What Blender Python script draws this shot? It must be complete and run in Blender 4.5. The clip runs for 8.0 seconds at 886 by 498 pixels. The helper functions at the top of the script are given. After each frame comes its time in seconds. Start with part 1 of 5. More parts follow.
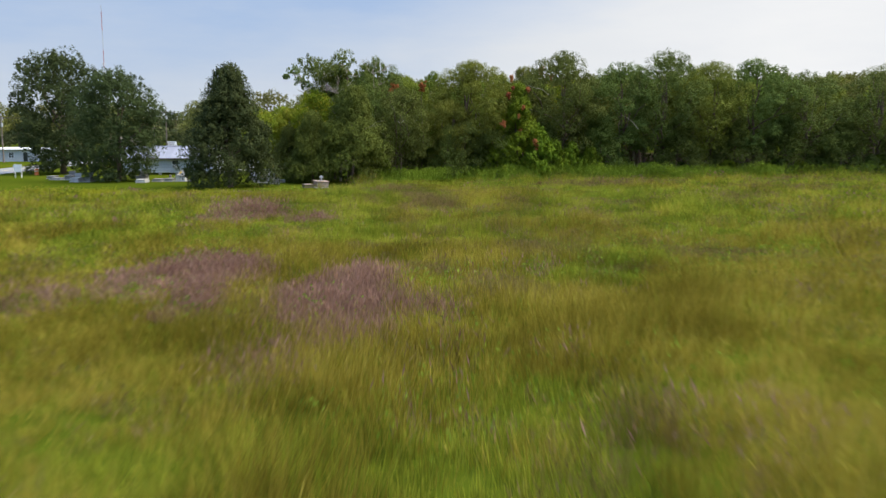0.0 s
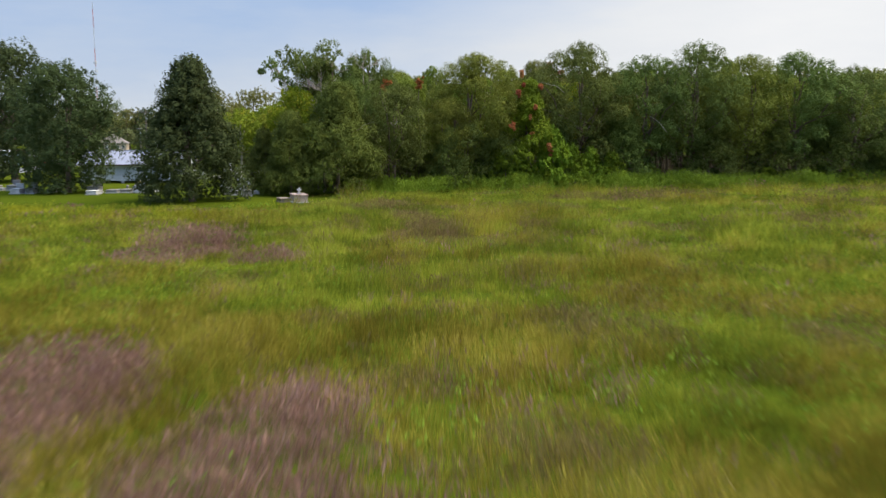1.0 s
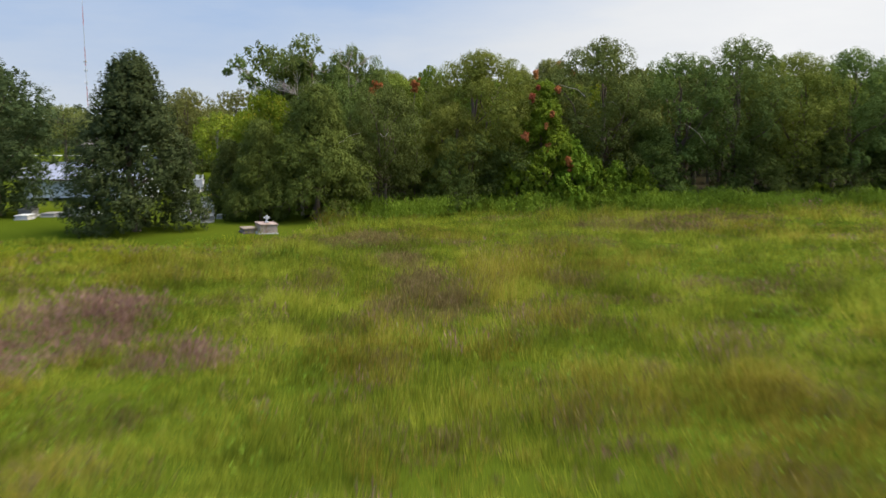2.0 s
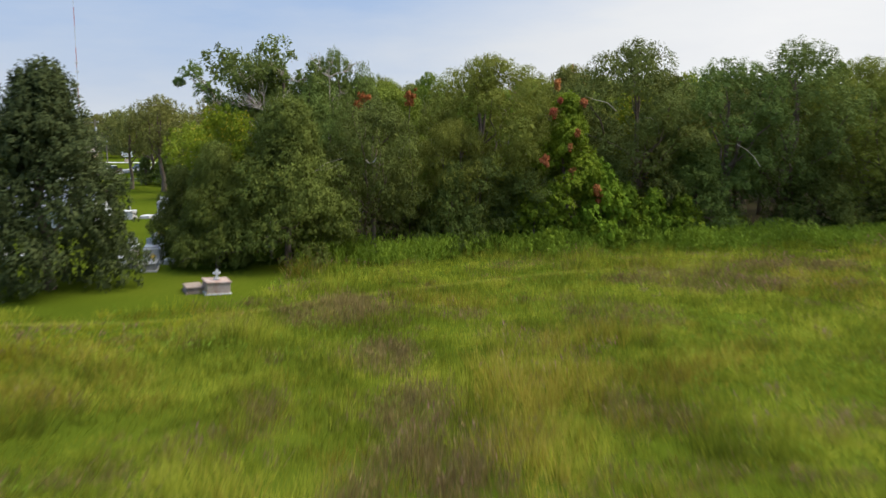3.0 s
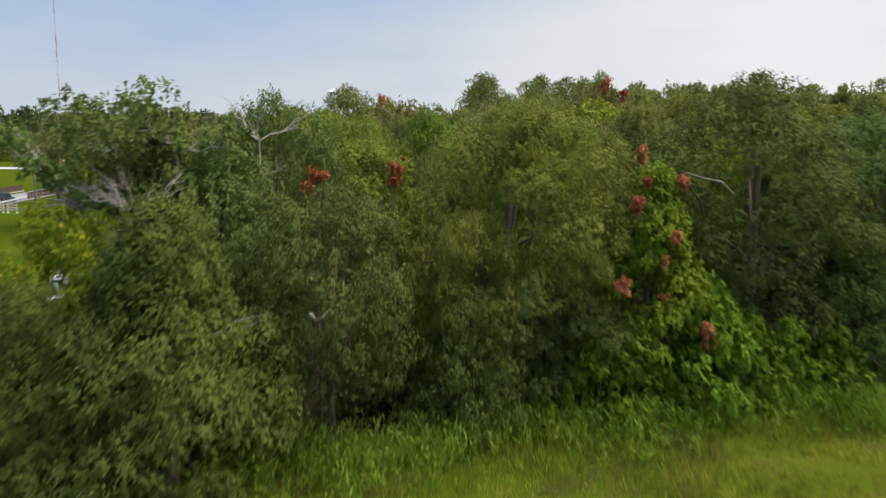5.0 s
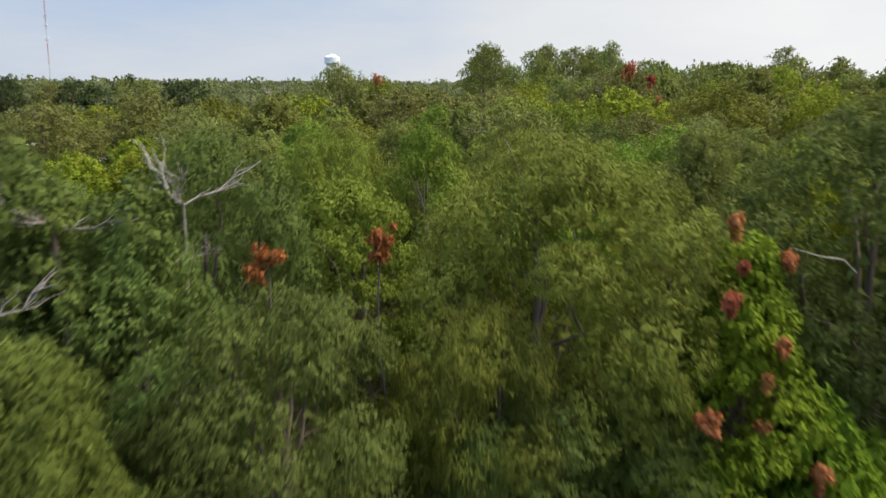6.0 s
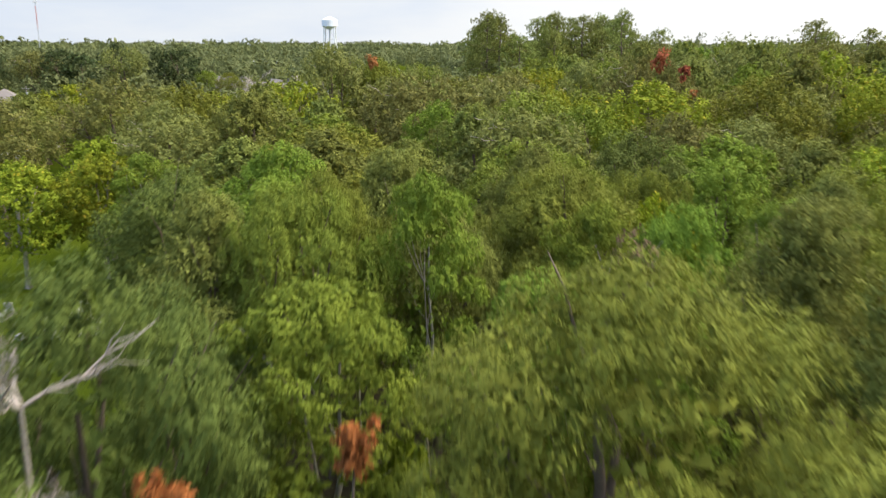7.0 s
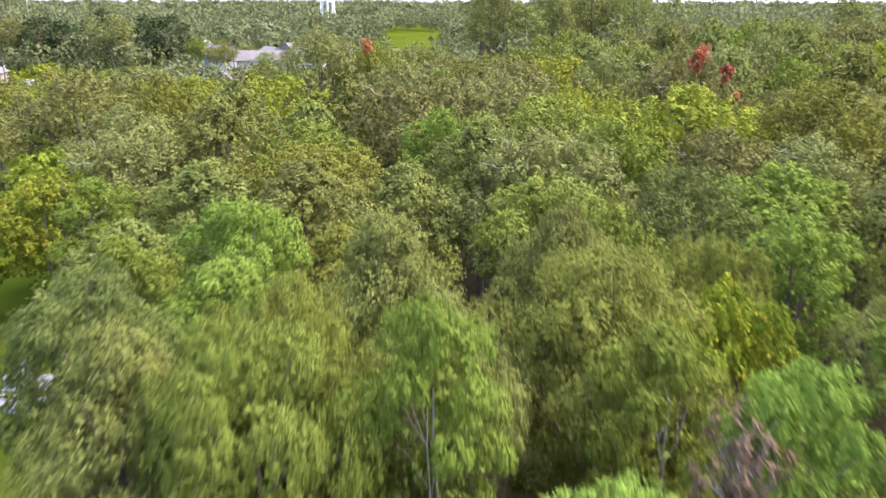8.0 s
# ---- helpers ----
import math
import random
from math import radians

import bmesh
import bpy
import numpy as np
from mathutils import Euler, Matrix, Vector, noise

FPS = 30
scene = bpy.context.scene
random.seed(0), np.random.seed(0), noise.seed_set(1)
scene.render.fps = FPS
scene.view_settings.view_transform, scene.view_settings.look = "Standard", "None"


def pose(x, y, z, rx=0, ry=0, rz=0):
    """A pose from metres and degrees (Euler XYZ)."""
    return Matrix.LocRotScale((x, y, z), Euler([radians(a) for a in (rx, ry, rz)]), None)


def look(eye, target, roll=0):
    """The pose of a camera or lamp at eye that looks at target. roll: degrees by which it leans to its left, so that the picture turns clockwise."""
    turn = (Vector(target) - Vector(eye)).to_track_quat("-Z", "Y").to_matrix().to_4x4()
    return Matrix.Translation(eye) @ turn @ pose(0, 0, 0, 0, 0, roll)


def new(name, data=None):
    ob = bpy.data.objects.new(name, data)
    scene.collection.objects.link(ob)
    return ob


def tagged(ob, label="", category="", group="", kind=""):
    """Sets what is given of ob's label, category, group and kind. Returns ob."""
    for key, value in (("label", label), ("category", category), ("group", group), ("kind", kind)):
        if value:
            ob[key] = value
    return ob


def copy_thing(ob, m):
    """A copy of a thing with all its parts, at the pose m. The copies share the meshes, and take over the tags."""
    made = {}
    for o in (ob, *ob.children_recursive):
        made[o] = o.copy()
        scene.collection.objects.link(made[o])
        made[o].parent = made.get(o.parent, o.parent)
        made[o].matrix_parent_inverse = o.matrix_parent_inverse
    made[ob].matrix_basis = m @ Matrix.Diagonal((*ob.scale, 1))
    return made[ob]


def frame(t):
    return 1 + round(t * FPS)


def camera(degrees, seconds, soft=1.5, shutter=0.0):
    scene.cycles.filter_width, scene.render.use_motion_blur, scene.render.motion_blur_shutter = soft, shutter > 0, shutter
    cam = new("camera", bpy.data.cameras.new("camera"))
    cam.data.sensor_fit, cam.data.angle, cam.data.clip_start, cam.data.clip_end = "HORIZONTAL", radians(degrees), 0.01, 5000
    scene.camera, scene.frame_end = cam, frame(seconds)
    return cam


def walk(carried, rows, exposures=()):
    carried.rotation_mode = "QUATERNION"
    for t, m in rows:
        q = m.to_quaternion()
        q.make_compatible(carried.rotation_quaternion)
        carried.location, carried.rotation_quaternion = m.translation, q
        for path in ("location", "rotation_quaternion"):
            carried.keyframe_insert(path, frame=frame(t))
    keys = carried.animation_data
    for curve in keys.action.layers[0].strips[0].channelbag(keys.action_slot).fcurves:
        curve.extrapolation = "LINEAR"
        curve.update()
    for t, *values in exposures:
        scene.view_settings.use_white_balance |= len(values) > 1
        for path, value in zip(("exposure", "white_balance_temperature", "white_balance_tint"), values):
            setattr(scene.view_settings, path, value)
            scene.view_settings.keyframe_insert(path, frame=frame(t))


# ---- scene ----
cam = camera(55.2, 8.0, soft=1.4, shutter=0.66)
METRES, EYE, TILT, LEAN, TURN = 115.0, 5.9, -7.6, 0.0, 0.0
ROWS = [
    (0.0, 0.0, 0.0, 0.0, 0.0, 0.0, -0.0),
    (0.5, -0.0004, 0.0653, 0.0093, -0.03, -0.01, 0.02),
    (1.0, -0.0009, 0.1308, 0.0222, -0.06, -0.05, 0.01),
    (2.5, -0.0028, 0.3297, 0.0669, -0.21, -0.1, 0.04),
    (3.0, -0.0032, 0.3949, 0.0846, -0.22, -0.07, 0.03),
    (3.5, -0.0041, 0.4583, 0.1033, -0.27, -0.03, 0.02),
    (4.0, -0.0048, 0.5196, 0.1238, -0.3, -0.07, -0.02),
    (5.5, -0.0066, 0.694, 0.188, -0.4, -2.08, -0.09),
    (6.0, -0.0069, 0.7482, 0.2087, -0.36, -3.47, -0.12),
    (6.5, -0.0074, 0.8013, 0.2291, -0.34, -4.75, -0.11),
    (7.0, -0.0086, 0.8536, 0.2499, -0.34, -6.07, -0.13),
    (7.5, -0.0098, 0.9041, 0.2704, -0.33, -7.41, -0.12),
    (8.0, -0.0108, 0.9535, 0.2909, -0.33, -8.81, -0.14),
]
walk(cam, [(t, pose(0, 0, EYE, TILT, LEAN, TURN) @ pose(METRES * x, METRES * y, METRES * z, 90 + pitch, roll, yaw)) for t, x, y, z, yaw, pitch, roll in ROWS],
     exposures=[(0.0, 0.0, 6500, 10), (4.0, 0.0, 6500, 10), (5.5, -0.1, 6500, 10), (6.5, 0.17, 6650, 10), (7.0, 0.32, 6700, 10), (7.5, 0.58, 6400, 13), (8.0, 1.02, 5950, 28)])

# ---- sky and light: a thin evening overcast, brightest ahead to the right ----
SUN_AZ, SUN_EL = 84.0, 58.0  # degrees to the right of the way ahead, and up
SUN_DIR = Vector((math.sin(radians(SUN_AZ)) * math.cos(radians(SUN_EL)), math.cos(radians(SUN_AZ)) * math.cos(radians(SUN_EL)), math.sin(radians(SUN_EL))))
GLOW_DIR = Vector((0.62, 0.76, 0.2)).normalized()


def link(tree, a, b):
    tree.links.new(a, b)


def math_node(tree, op, a, b=0.0, clamp=False):
    n = tree.nodes.new("ShaderNodeMath")
    n.operation, n.use_clamp = op, clamp
    for i, v in enumerate((a, b)):
        if isinstance(v, (int, float)):
            n.inputs[i].default_value = v
        else:
            link(tree, v, n.inputs[i])
    return n.outputs[0]


def mix_node(tree, fac, a, b, blend="MIX"):
    n = tree.nodes.new("ShaderNodeMix")
    n.data_type, n.blend_type = "RGBA", blend
    for i, v in ((0, fac), (6, a), (7, b)):
        if isinstance(v, (int, float)):
            n.inputs[i].default_value = v
        elif isinstance(v, tuple):
            n.inputs[i].default_value = (*v[:3], 1)
        else:
            link(tree, v, n.inputs[i])
    return n.outputs[2]


def ramp_node(tree, fac, stops):
    n = tree.nodes.new("ShaderNodeValToRGB")
    el = n.color_ramp.elements
    while len(el) < len(stops):
        el.new(0.5)
    for e, (p, c) in zip(el, stops):
        e.position = p
        e.color = (*c, 1) if isinstance(c, tuple) else (c, c, c, 1)
    link(tree, fac, n.inputs[0])
    return n.outputs[0]


def noise_node(tree, vec, scale, detail=3.0, rough=0.55):
    n = tree.nodes.new("ShaderNodeTexNoise")
    n.inputs["Scale"].default_value, n.inputs["Detail"].default_value, n.inputs["Roughness"].default_value = scale, detail, rough
    if vec is not None:
        link(tree, vec, n.inputs["Vector"])
    return n.outputs["Fac"]


def build_world():
    w = bpy.data.worlds.new("evening_sky")
    w.use_nodes = True
    scene.world = w
    t = w.node_tree
    t.nodes.clear()
    tc = t.nodes.new("ShaderNodeTexCoord").outputs["Generated"]
    sky = t.nodes.new("ShaderNodeTexSky")
    sky.sky_type, sky.sun_disc = "NISHITA", False
    sky.sun_elevation, sky.sun_rotation = radians(SUN_EL), radians(SUN_AZ)
    sky.air_density, sky.dust_density, sky.ozone_density = 1.0, 1.5, 1.0
    blue = mix_node(t, 1.0, sky.outputs[0], (0.052, 0.06, 0.072), "MULTIPLY")
    sep = t.nodes.new("ShaderNodeSeparateXYZ")
    link(t, tc, sep.inputs[0])
    up = math_node(t, "MAXIMUM", sep.outputs[2], 0.0)
    dot = t.nodes.new("ShaderNodeVectorMath")
    dot.operation = "DOT_PRODUCT"
    link(t, tc, dot.inputs[0])
    dot.inputs[1].default_value = GLOW_DIR
    glow = ramp_node(t, dot.outputs["Value"], [(0.0, 0.0), (0.6, 0.04), (0.76, 0.2), (0.87, 0.62), (0.95, 1.0)])
    # flattened cloud coordinates: streaks that thin out overhead
    flat = t.nodes.new("ShaderNodeMapping")
    flat.inputs["Scale"].default_value = (1.6, 1.0, 7.0)
    link(t, tc, flat.inputs[0])
    cloud = ramp_node(t, noise_node(t, flat.outputs[0], 2.4, 6.0, 0.6), [(0.38, 0.0), (0.68, 1.0)])
    veil = math_node(t, "ADD", math_node(t, "MULTIPLY", cloud, 0.24), glow, True)
    low = ramp_node(t, up, [(0.0, 1.0), (0.06, 0.75), (0.16, 0.0)])
    veil = math_node(t, "ADD", veil, math_node(t, "MULTIPLY", low, 0.7), True)
    white = mix_node(t, glow, (0.66, 0.70, 0.745), mix_node(t, cloud, (0.86, 0.87, 0.88), (0.80, 0.82, 0.85)))
    base = mix_node(t, 0.7, blue, (0.36, 0.55, 0.9))
    col = mix_node(t, veil, base, white)
    # an overcast sky is brighter overhead than near the horizon
    high = ramp_node(t, up, [(0.0, 0.4), (0.22, 0.4), (0.6, 0.85), (1.0, 1.0)])
    bg = t.nodes.new("ShaderNodeBackground")
    link(t, col, bg.inputs[0])
    link(t, math_node(t, "MULTIPLY", high, 2.6), bg.inputs[1])
    out = t.nodes.new("ShaderNodeOutputWorld")
    link(t, bg.outputs[0], out.inputs[0])


build_world()
sun_data = bpy.data.lights.new("sun", "SUN")
sun_data.energy, sun_data.angle, sun_data.color = 6.9, radians(52), (1.0, 0.89, 0.69)
sun = new("sun", sun_data)
sun.matrix_world = look(SUN_DIR * 100, (0, 0, 0))

# ---- materials ----
rng = np.random.default_rng(7)


def new_mat(name):
    m = bpy.data.materials.new(name)
    m.use_nodes = True
    t = m.node_tree
    t.nodes.clear()
    return m, t, t.nodes.new("ShaderNodeOutputMaterial")


def principled(t, rough=0.6, metal=0.0, spec=0.4):
    p = t.nodes.new("ShaderNodeBsdfPrincipled")
    p.inputs["Roughness"].default_value = rough
    p.inputs["Metallic"].default_value = metal
    p.inputs["Specular IOR Level"].default_value = spec
    return p


def leaf_mat(name, dark, mid, light, odd=None, odd_share=0.0, through_light=0.28, rough=0.65, patch=0.55, island=0.1, broad=0.0):
    """Leaves or blades: colour varies leaf by leaf, tree by tree and in soft patches."""
    m, t, out = new_mat(name)
    geo = t.nodes.new("ShaderNodeNewGeometry")
    info = t.nodes.new("ShaderNodeObjectInfo")
    stops = [(0.0, dark), (0.55, mid), (1.0, light)]
    n = noise_node(t, geo.outputs["Position"], patch, 3.0 if broad else 1.0)
    fac = math_node(t, "ADD", math_node(t, "MULTIPLY", geo.outputs["Random Per Island"], island), math_node(t, "MULTIPLY", math_node(t, "SUBTRACT", n, 0.2 + 0.3 * island), 1.15), True)
    if broad:
        wide = noise_node(t, geo.outputs["Position"], 0.2, 3.0)
        fac = math_node(t, "ADD", fac, math_node(t, "MULTIPLY", math_node(t, "SUBTRACT", wide, 0.5), broad), True)
    col = ramp_node(t, fac, stops)
    if odd:
        pick = ramp_node(t, geo.outputs["Random Per Island"], [(1 - odd_share - 0.01, 0.0), (1 - odd_share, 1.0)])
        col = mix_node(t, pick, col, odd)
    hsv = t.nodes.new("ShaderNodeHueSaturation")
    link(t, math_node(t, "ADD", math_node(t, "MULTIPLY", info.outputs["Random"], 0.035), 0.4825), hsv.inputs["Hue"])
    link(t, math_node(t, "ADD", math_node(t, "MULTIPLY", info.outputs["Random"], 0.3), 0.85), hsv.inputs["Value"])
    link(t, col, hsv.inputs["Color"])
    p = principled(t, rough, 0.0, 0.04)
    link(t, hsv.outputs[0], p.inputs["Base Color"])
    tr = t.nodes.new("ShaderNodeBsdfTranslucent")
    link(t, hsv.outputs[0], tr.inputs[0])
    mx = t.nodes.new("ShaderNodeMixShader")
    mx.inputs[0].default_value = through_light
    link(t, p.outputs[0], mx.inputs[1])
    link(t, tr.outputs[0], mx.inputs[2])
    link(t, mx.outputs[0], out.inputs[0])
    return m


def solid_mat(name, a, b, scale=2.0, rough=0.7, metal=0.0, bump=0.15, fine=30.0, spec=0.4, vary=0.12):
    """A plain surface with broad stains, fine grain and a little relief."""
    m, t, out = new_mat(name)
    tc = t.nodes.new("ShaderNodeTexCoord").outputs["Object"]
    info = t.nodes.new("ShaderNodeObjectInfo")
    n1 = noise_node(t, tc, scale, 5.0, 0.6)
    n2 = noise_node(t, tc, fine, 4.0, 0.6)
    fac = math_node(t, "ADD", math_node(t, "MULTIPLY", n1, 0.75), math_node(t, "MULTIPLY", n2, 0.35), True)
    col = ramp_node(t, fac, [(0.3, a), (0.75, b)])
    hsv = t.nodes.new("ShaderNodeHueSaturation")
    link(t, math_node(t, "ADD", math_node(t, "MULTIPLY", info.outputs["Random"], 2 * vary), 1.0 - vary), hsv.inputs["Value"])
    link(t, col, hsv.inputs["Color"])
    p = principled(t, rough, metal, spec)
    link(t, hsv.outputs[0], p.inputs["Base Color"])
    if bump:
        bn = t.nodes.new("ShaderNodeBump")
        bn.inputs["Strength"].default_value, bn.inputs["Distance"].default_value = bump, 0.02
        link(t, n2, bn.inputs["Height"])
        link(t, bn.outputs[0], p.inputs["Normal"])
    link(t, p.outputs[0], out.inputs[0])
    return m


def ground_mat(name, stops, big=0.05, fine=3.0):
    m, t, out = new_mat(name)
    pos = t.nodes.new("ShaderNodeNewGeometry").outputs["Position"]
    n1 = noise_node(t, pos, big, 4.0, 0.6)
    n2 = noise_node(t, pos, fine, 5.0, 0.65)
    fac = math_node(t, "ADD", math_node(t, "MULTIPLY", n1, 0.7), math_node(t, "MULTIPLY", n2, 0.4), True)
    p = principled(t, 1.0, 0.0, 0.0)
    link(t, ramp_node(t, fac, stops), p.inputs["Base Color"])
    bn = t.nodes.new("ShaderNodeBump")
    bn.inputs["Strength"].default_value, bn.inputs["Distance"].default_value = 0.6, 0.08
    link(t, n2, bn.inputs["Height"])
    link(t, bn.outputs[0], p.inputs["Normal"])
    link(t, p.outputs[0], out.inputs[0])
    return m


LEAF_OAK = leaf_mat("oak_leaves", (0.066, 0.09, 0.021), (0.13, 0.168, 0.039), (0.22, 0.26, 0.064))
LEAF_MAPLE = leaf_mat("maple_leaves", (0.09, 0.122, 0.01), (0.2, 0.24, 0.015), (0.315, 0.33, 0.024), (0.42, 0.32, 0.03), 0.05)
LEAF_OLIVE = leaf_mat("olive_leaves", (0.092, 0.104, 0.016), (0.185, 0.205, 0.032), (0.295, 0.312, 0.056))
LEAF_WILLOW = leaf_mat("willow_oak_leaves", (0.094, 0.106, 0.018), (0.186, 0.206, 0.035), (0.3, 0.318, 0.061))
LEAF_GREY = leaf_mat("grey_green_leaves", (0.097, 0.108, 0.025), (0.19, 0.207, 0.047), (0.288, 0.302, 0.075))
LEAF_BRIGHT = leaf_mat("bright_leaves", (0.09, 0.13, 0.016), (0.186, 0.245, 0.034), (0.285, 0.34, 0.058))
LEAF_EDGE = leaf_mat("edge_oak_leaves", (0.056, 0.076, 0.017), (0.11, 0.142, 0.031), (0.19, 0.224, 0.05))
LEAF_EDGE_OLIVE = leaf_mat("edge_olive_leaves", (0.066, 0.08, 0.016), (0.13, 0.152, 0.03), (0.22, 0.245, 0.05))
LEAF_DULL = leaf_mat("dull_brown_green_leaves", (0.1, 0.106, 0.028), (0.195, 0.197, 0.054), (0.29, 0.282, 0.085))
# dark green of the lawn oaks; on the house oaks it stands in for shade
LEAF_DARK = leaf_mat("live_and_shaded_oak_leaves", (0.036, 0.052, 0.018), (0.072, 0.094, 0.033), (0.122, 0.142, 0.052))
LEAF_DEAD = leaf_mat("dead_brown_leaves", (0.11, 0.078, 0.042), (0.19, 0.14, 0.078), (0.27, 0.2, 0.115))
LEAF_YELLOW = leaf_mat("yellowing_leaves", (0.11, 0.135, 0.014), (0.235, 0.265, 0.024), (0.345, 0.36, 0.036), (0.42, 0.33, 0.04), 0.03)
LEAF_VINE = leaf_mat("vine_leaves", (0.08, 0.125, 0.011), (0.18, 0.24, 0.019), (0.345, 0.375, 0.03))
LEAF_RED = leaf_mat("reddened_leaves", (0.25, 0.08, 0.034), (0.4, 0.145, 0.062), (0.48, 0.215, 0.09))
LEAF_PINE = leaf_mat("pine_needles", (0.1, 0.118, 0.028), (0.2, 0.222, 0.055), (0.3, 0.315, 0.085))
# greyer and bluer than nearer leaves: slight distance haze put into the colour
LEAF_FAR = leaf_mat("hazed_far_leaves", (0.075, 0.088, 0.034), (0.15, 0.165, 0.066), (0.235, 0.245, 0.105), patch=0.03, island=0.06)
BARK = solid_mat("bark", (0.065, 0.045, 0.032), (0.17, 0.125, 0.09), 1.2, 0.9, 0, 0.5, 14)
BARK_PALE = solid_mat("pale_bark", (0.17, 0.15, 0.12), (0.36, 0.32, 0.27), 1.5, 0.9, 0, 0.4, 16)
BARK_DEAD = solid_mat("dead_wood", (0.2, 0.16, 0.13), (0.42, 0.37, 0.32), 1.5, 0.85, 0, 0.4, 18)
BLADE_GREEN = leaf_mat("green_blades", (0.086, 0.11, 0.0105), (0.212, 0.25, 0.022), (0.4, 0.415, 0.05), through_light=0.38, rough=0.8, patch=1.6, island=0.7, broad=2.4)
BLADE_STRAW = leaf_mat("straw_blades", (0.128, 0.113, 0.012), (0.29, 0.257, 0.031), (0.465, 0.408, 0.068), through_light=0.38, rough=0.8, patch=1.6, island=0.75, broad=2.4)
BLADE_PURPLE = leaf_mat("purple_seed_heads", (0.13, 0.063, 0.053), (0.24, 0.123, 0.104), (0.35, 0.2, 0.168), through_light=0.38, rough=0.8, patch=1.8, island=0.7, broad=1.2)
BLADE_BROWN = leaf_mat("brown_seed_heads", (0.125, 0.1, 0.034), (0.22, 0.18, 0.062), (0.33, 0.275, 0.1), through_light=0.38, patch=1.8, island=0.7, broad=1.5)
LEAF_WEED = leaf_mat("weed_leaves", (0.085, 0.145, 0.013), (0.18, 0.265, 0.026), (0.3, 0.4, 0.055), patch=0.4)
LEAF_GOLD = leaf_mat("golden_weeds", (0.15, 0.145, 0.012), (0.285, 0.25, 0.018), (0.45, 0.36, 0.025), patch=0.4)
GROUND = ground_mat("mown_grass", [(0.3, (0.032, 0.048, 0.004)), (0.55, (0.053, 0.073, 0.006)), (0.8, (0.082, 0.092, 0.01))])
TRACK = ground_mat("dry_trodden_grass", [(0.35, (0.05, 0.066, 0.007)), (0.55, (0.086, 0.096, 0.012)), (0.75, (0.125, 0.12, 0.022))], 0.5, 4.0)
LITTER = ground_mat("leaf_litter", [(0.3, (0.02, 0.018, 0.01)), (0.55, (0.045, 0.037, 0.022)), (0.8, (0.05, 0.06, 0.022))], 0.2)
ASPHALT = solid_mat("asphalt", (0.17, 0.17, 0.17), (0.26, 0.26, 0.26), 0.2, 0.9, 0, 0.3, 6)
CONCRETE = solid_mat("concrete", (0.28, 0.27, 0.255), (0.42, 0.41, 0.39), 0.8, 0.85, 0, 0.2, 9)
TOMB_WHITE = solid_mat("whitewashed_plaster", (0.27, 0.265, 0.26), (0.53, 0.53, 0.525), 1.6, 0.8, 0, 0.2, 12)
TOMB_GREY = solid_mat("grey_cast_concrete", (0.13, 0.125, 0.12), (0.27, 0.26, 0.25), 1.6, 0.85, 0, 0.25, 14)
TOMB_BROWN = solid_mat("stained_brown_stone", (0.11, 0.085, 0.065), (0.26, 0.2, 0.16), 2.0, 0.9, 0, 0.3, 14)
TOMB_PINK = solid_mat("rust_stained_plaster", (0.2, 0.1, 0.07), (0.4, 0.34, 0.3), 1.6, 0.85, 0, 0.25, 9)
# well below white paint: tree shade over the shed is put into this colour
SIDING = solid_mat("white_painted_siding", (0.36, 0.38, 0.41), (0.5, 0.52, 0.54), 0.5, 0.6, 0, 0.05, 8)
TIN = solid_mat("blue_grey_sheet_metal", (0.2, 0.215, 0.28), (0.29, 0.305, 0.37), 0.6, 0.7, 0.1, 0.05, 5)
SHINGLE = solid_mat("grey_brown_shingle", (0.1, 0.085, 0.075), (0.19, 0.165, 0.15), 0.5, 0.9, 0, 0.3, 9)
BRICK = solid_mat("tan_brick", (0.3, 0.23, 0.17), (0.45, 0.36, 0.28), 0.8, 0.9, 0, 0.2, 12)
WOOD_POLE = solid_mat("weathered_pole_wood", (0.11, 0.085, 0.07), (0.24, 0.2, 0.17), 1.0, 0.9, 0, 0.3, 16)
RUST = solid_mat("dark_rusty_steel", (0.045, 0.03, 0.026), (0.1, 0.06, 0.05), 0.8, 0.8, 0.2, 0.2, 9)
GALV = solid_mat("galvanised_steel", (0.4, 0.41, 0.42), (0.6, 0.61, 0.62), 1.0, 0.5, 0.6, 0.05, 9)
WHITE = solid_mat("white_paint", (0.7, 0.7, 0.7), (0.82, 0.82, 0.82), 1.0, 0.5, 0, 0.03, 9)
RED_PAINT = solid_mat("red_mast_paint", (0.34, 0.06, 0.045), (0.45, 0.1, 0.08), 1.0, 0.6, 0, 0.03, 9)
ORANGE = solid_mat("orange_plastic", (0.65, 0.16, 0.04), (0.8, 0.25, 0.07), 1.0, 0.5, 0, 0.03, 9)
YELLOW = solid_mat("yellow_petals", (0.6, 0.38, 0.02), (0.8, 0.55, 0.05), 6.0, 0.7, 0, 0.1, 30)
PINK = solid_mat("pink_petals", (0.5, 0.12, 0.2), (0.75, 0.3, 0.4), 6.0, 0.7, 0, 0.1, 30)
GREEN_BIN = solid_mat("dark_green_plastic", (0.01, 0.07, 0.05), (0.02, 0.1, 0.07), 1.0, 0.5, 0, 0.03, 9)
PAINT_DARK = solid_mat("dark_car_paint", (0.012, 0.014, 0.018), (0.02, 0.022, 0.028), 1.0, 0.25, 0.2, 0, 9)
PAINT_SILVER = solid_mat("silver_car_paint", (0.45, 0.46, 0.48), (0.58, 0.59, 0.6), 1.0, 0.3, 0.4, 0, 9)
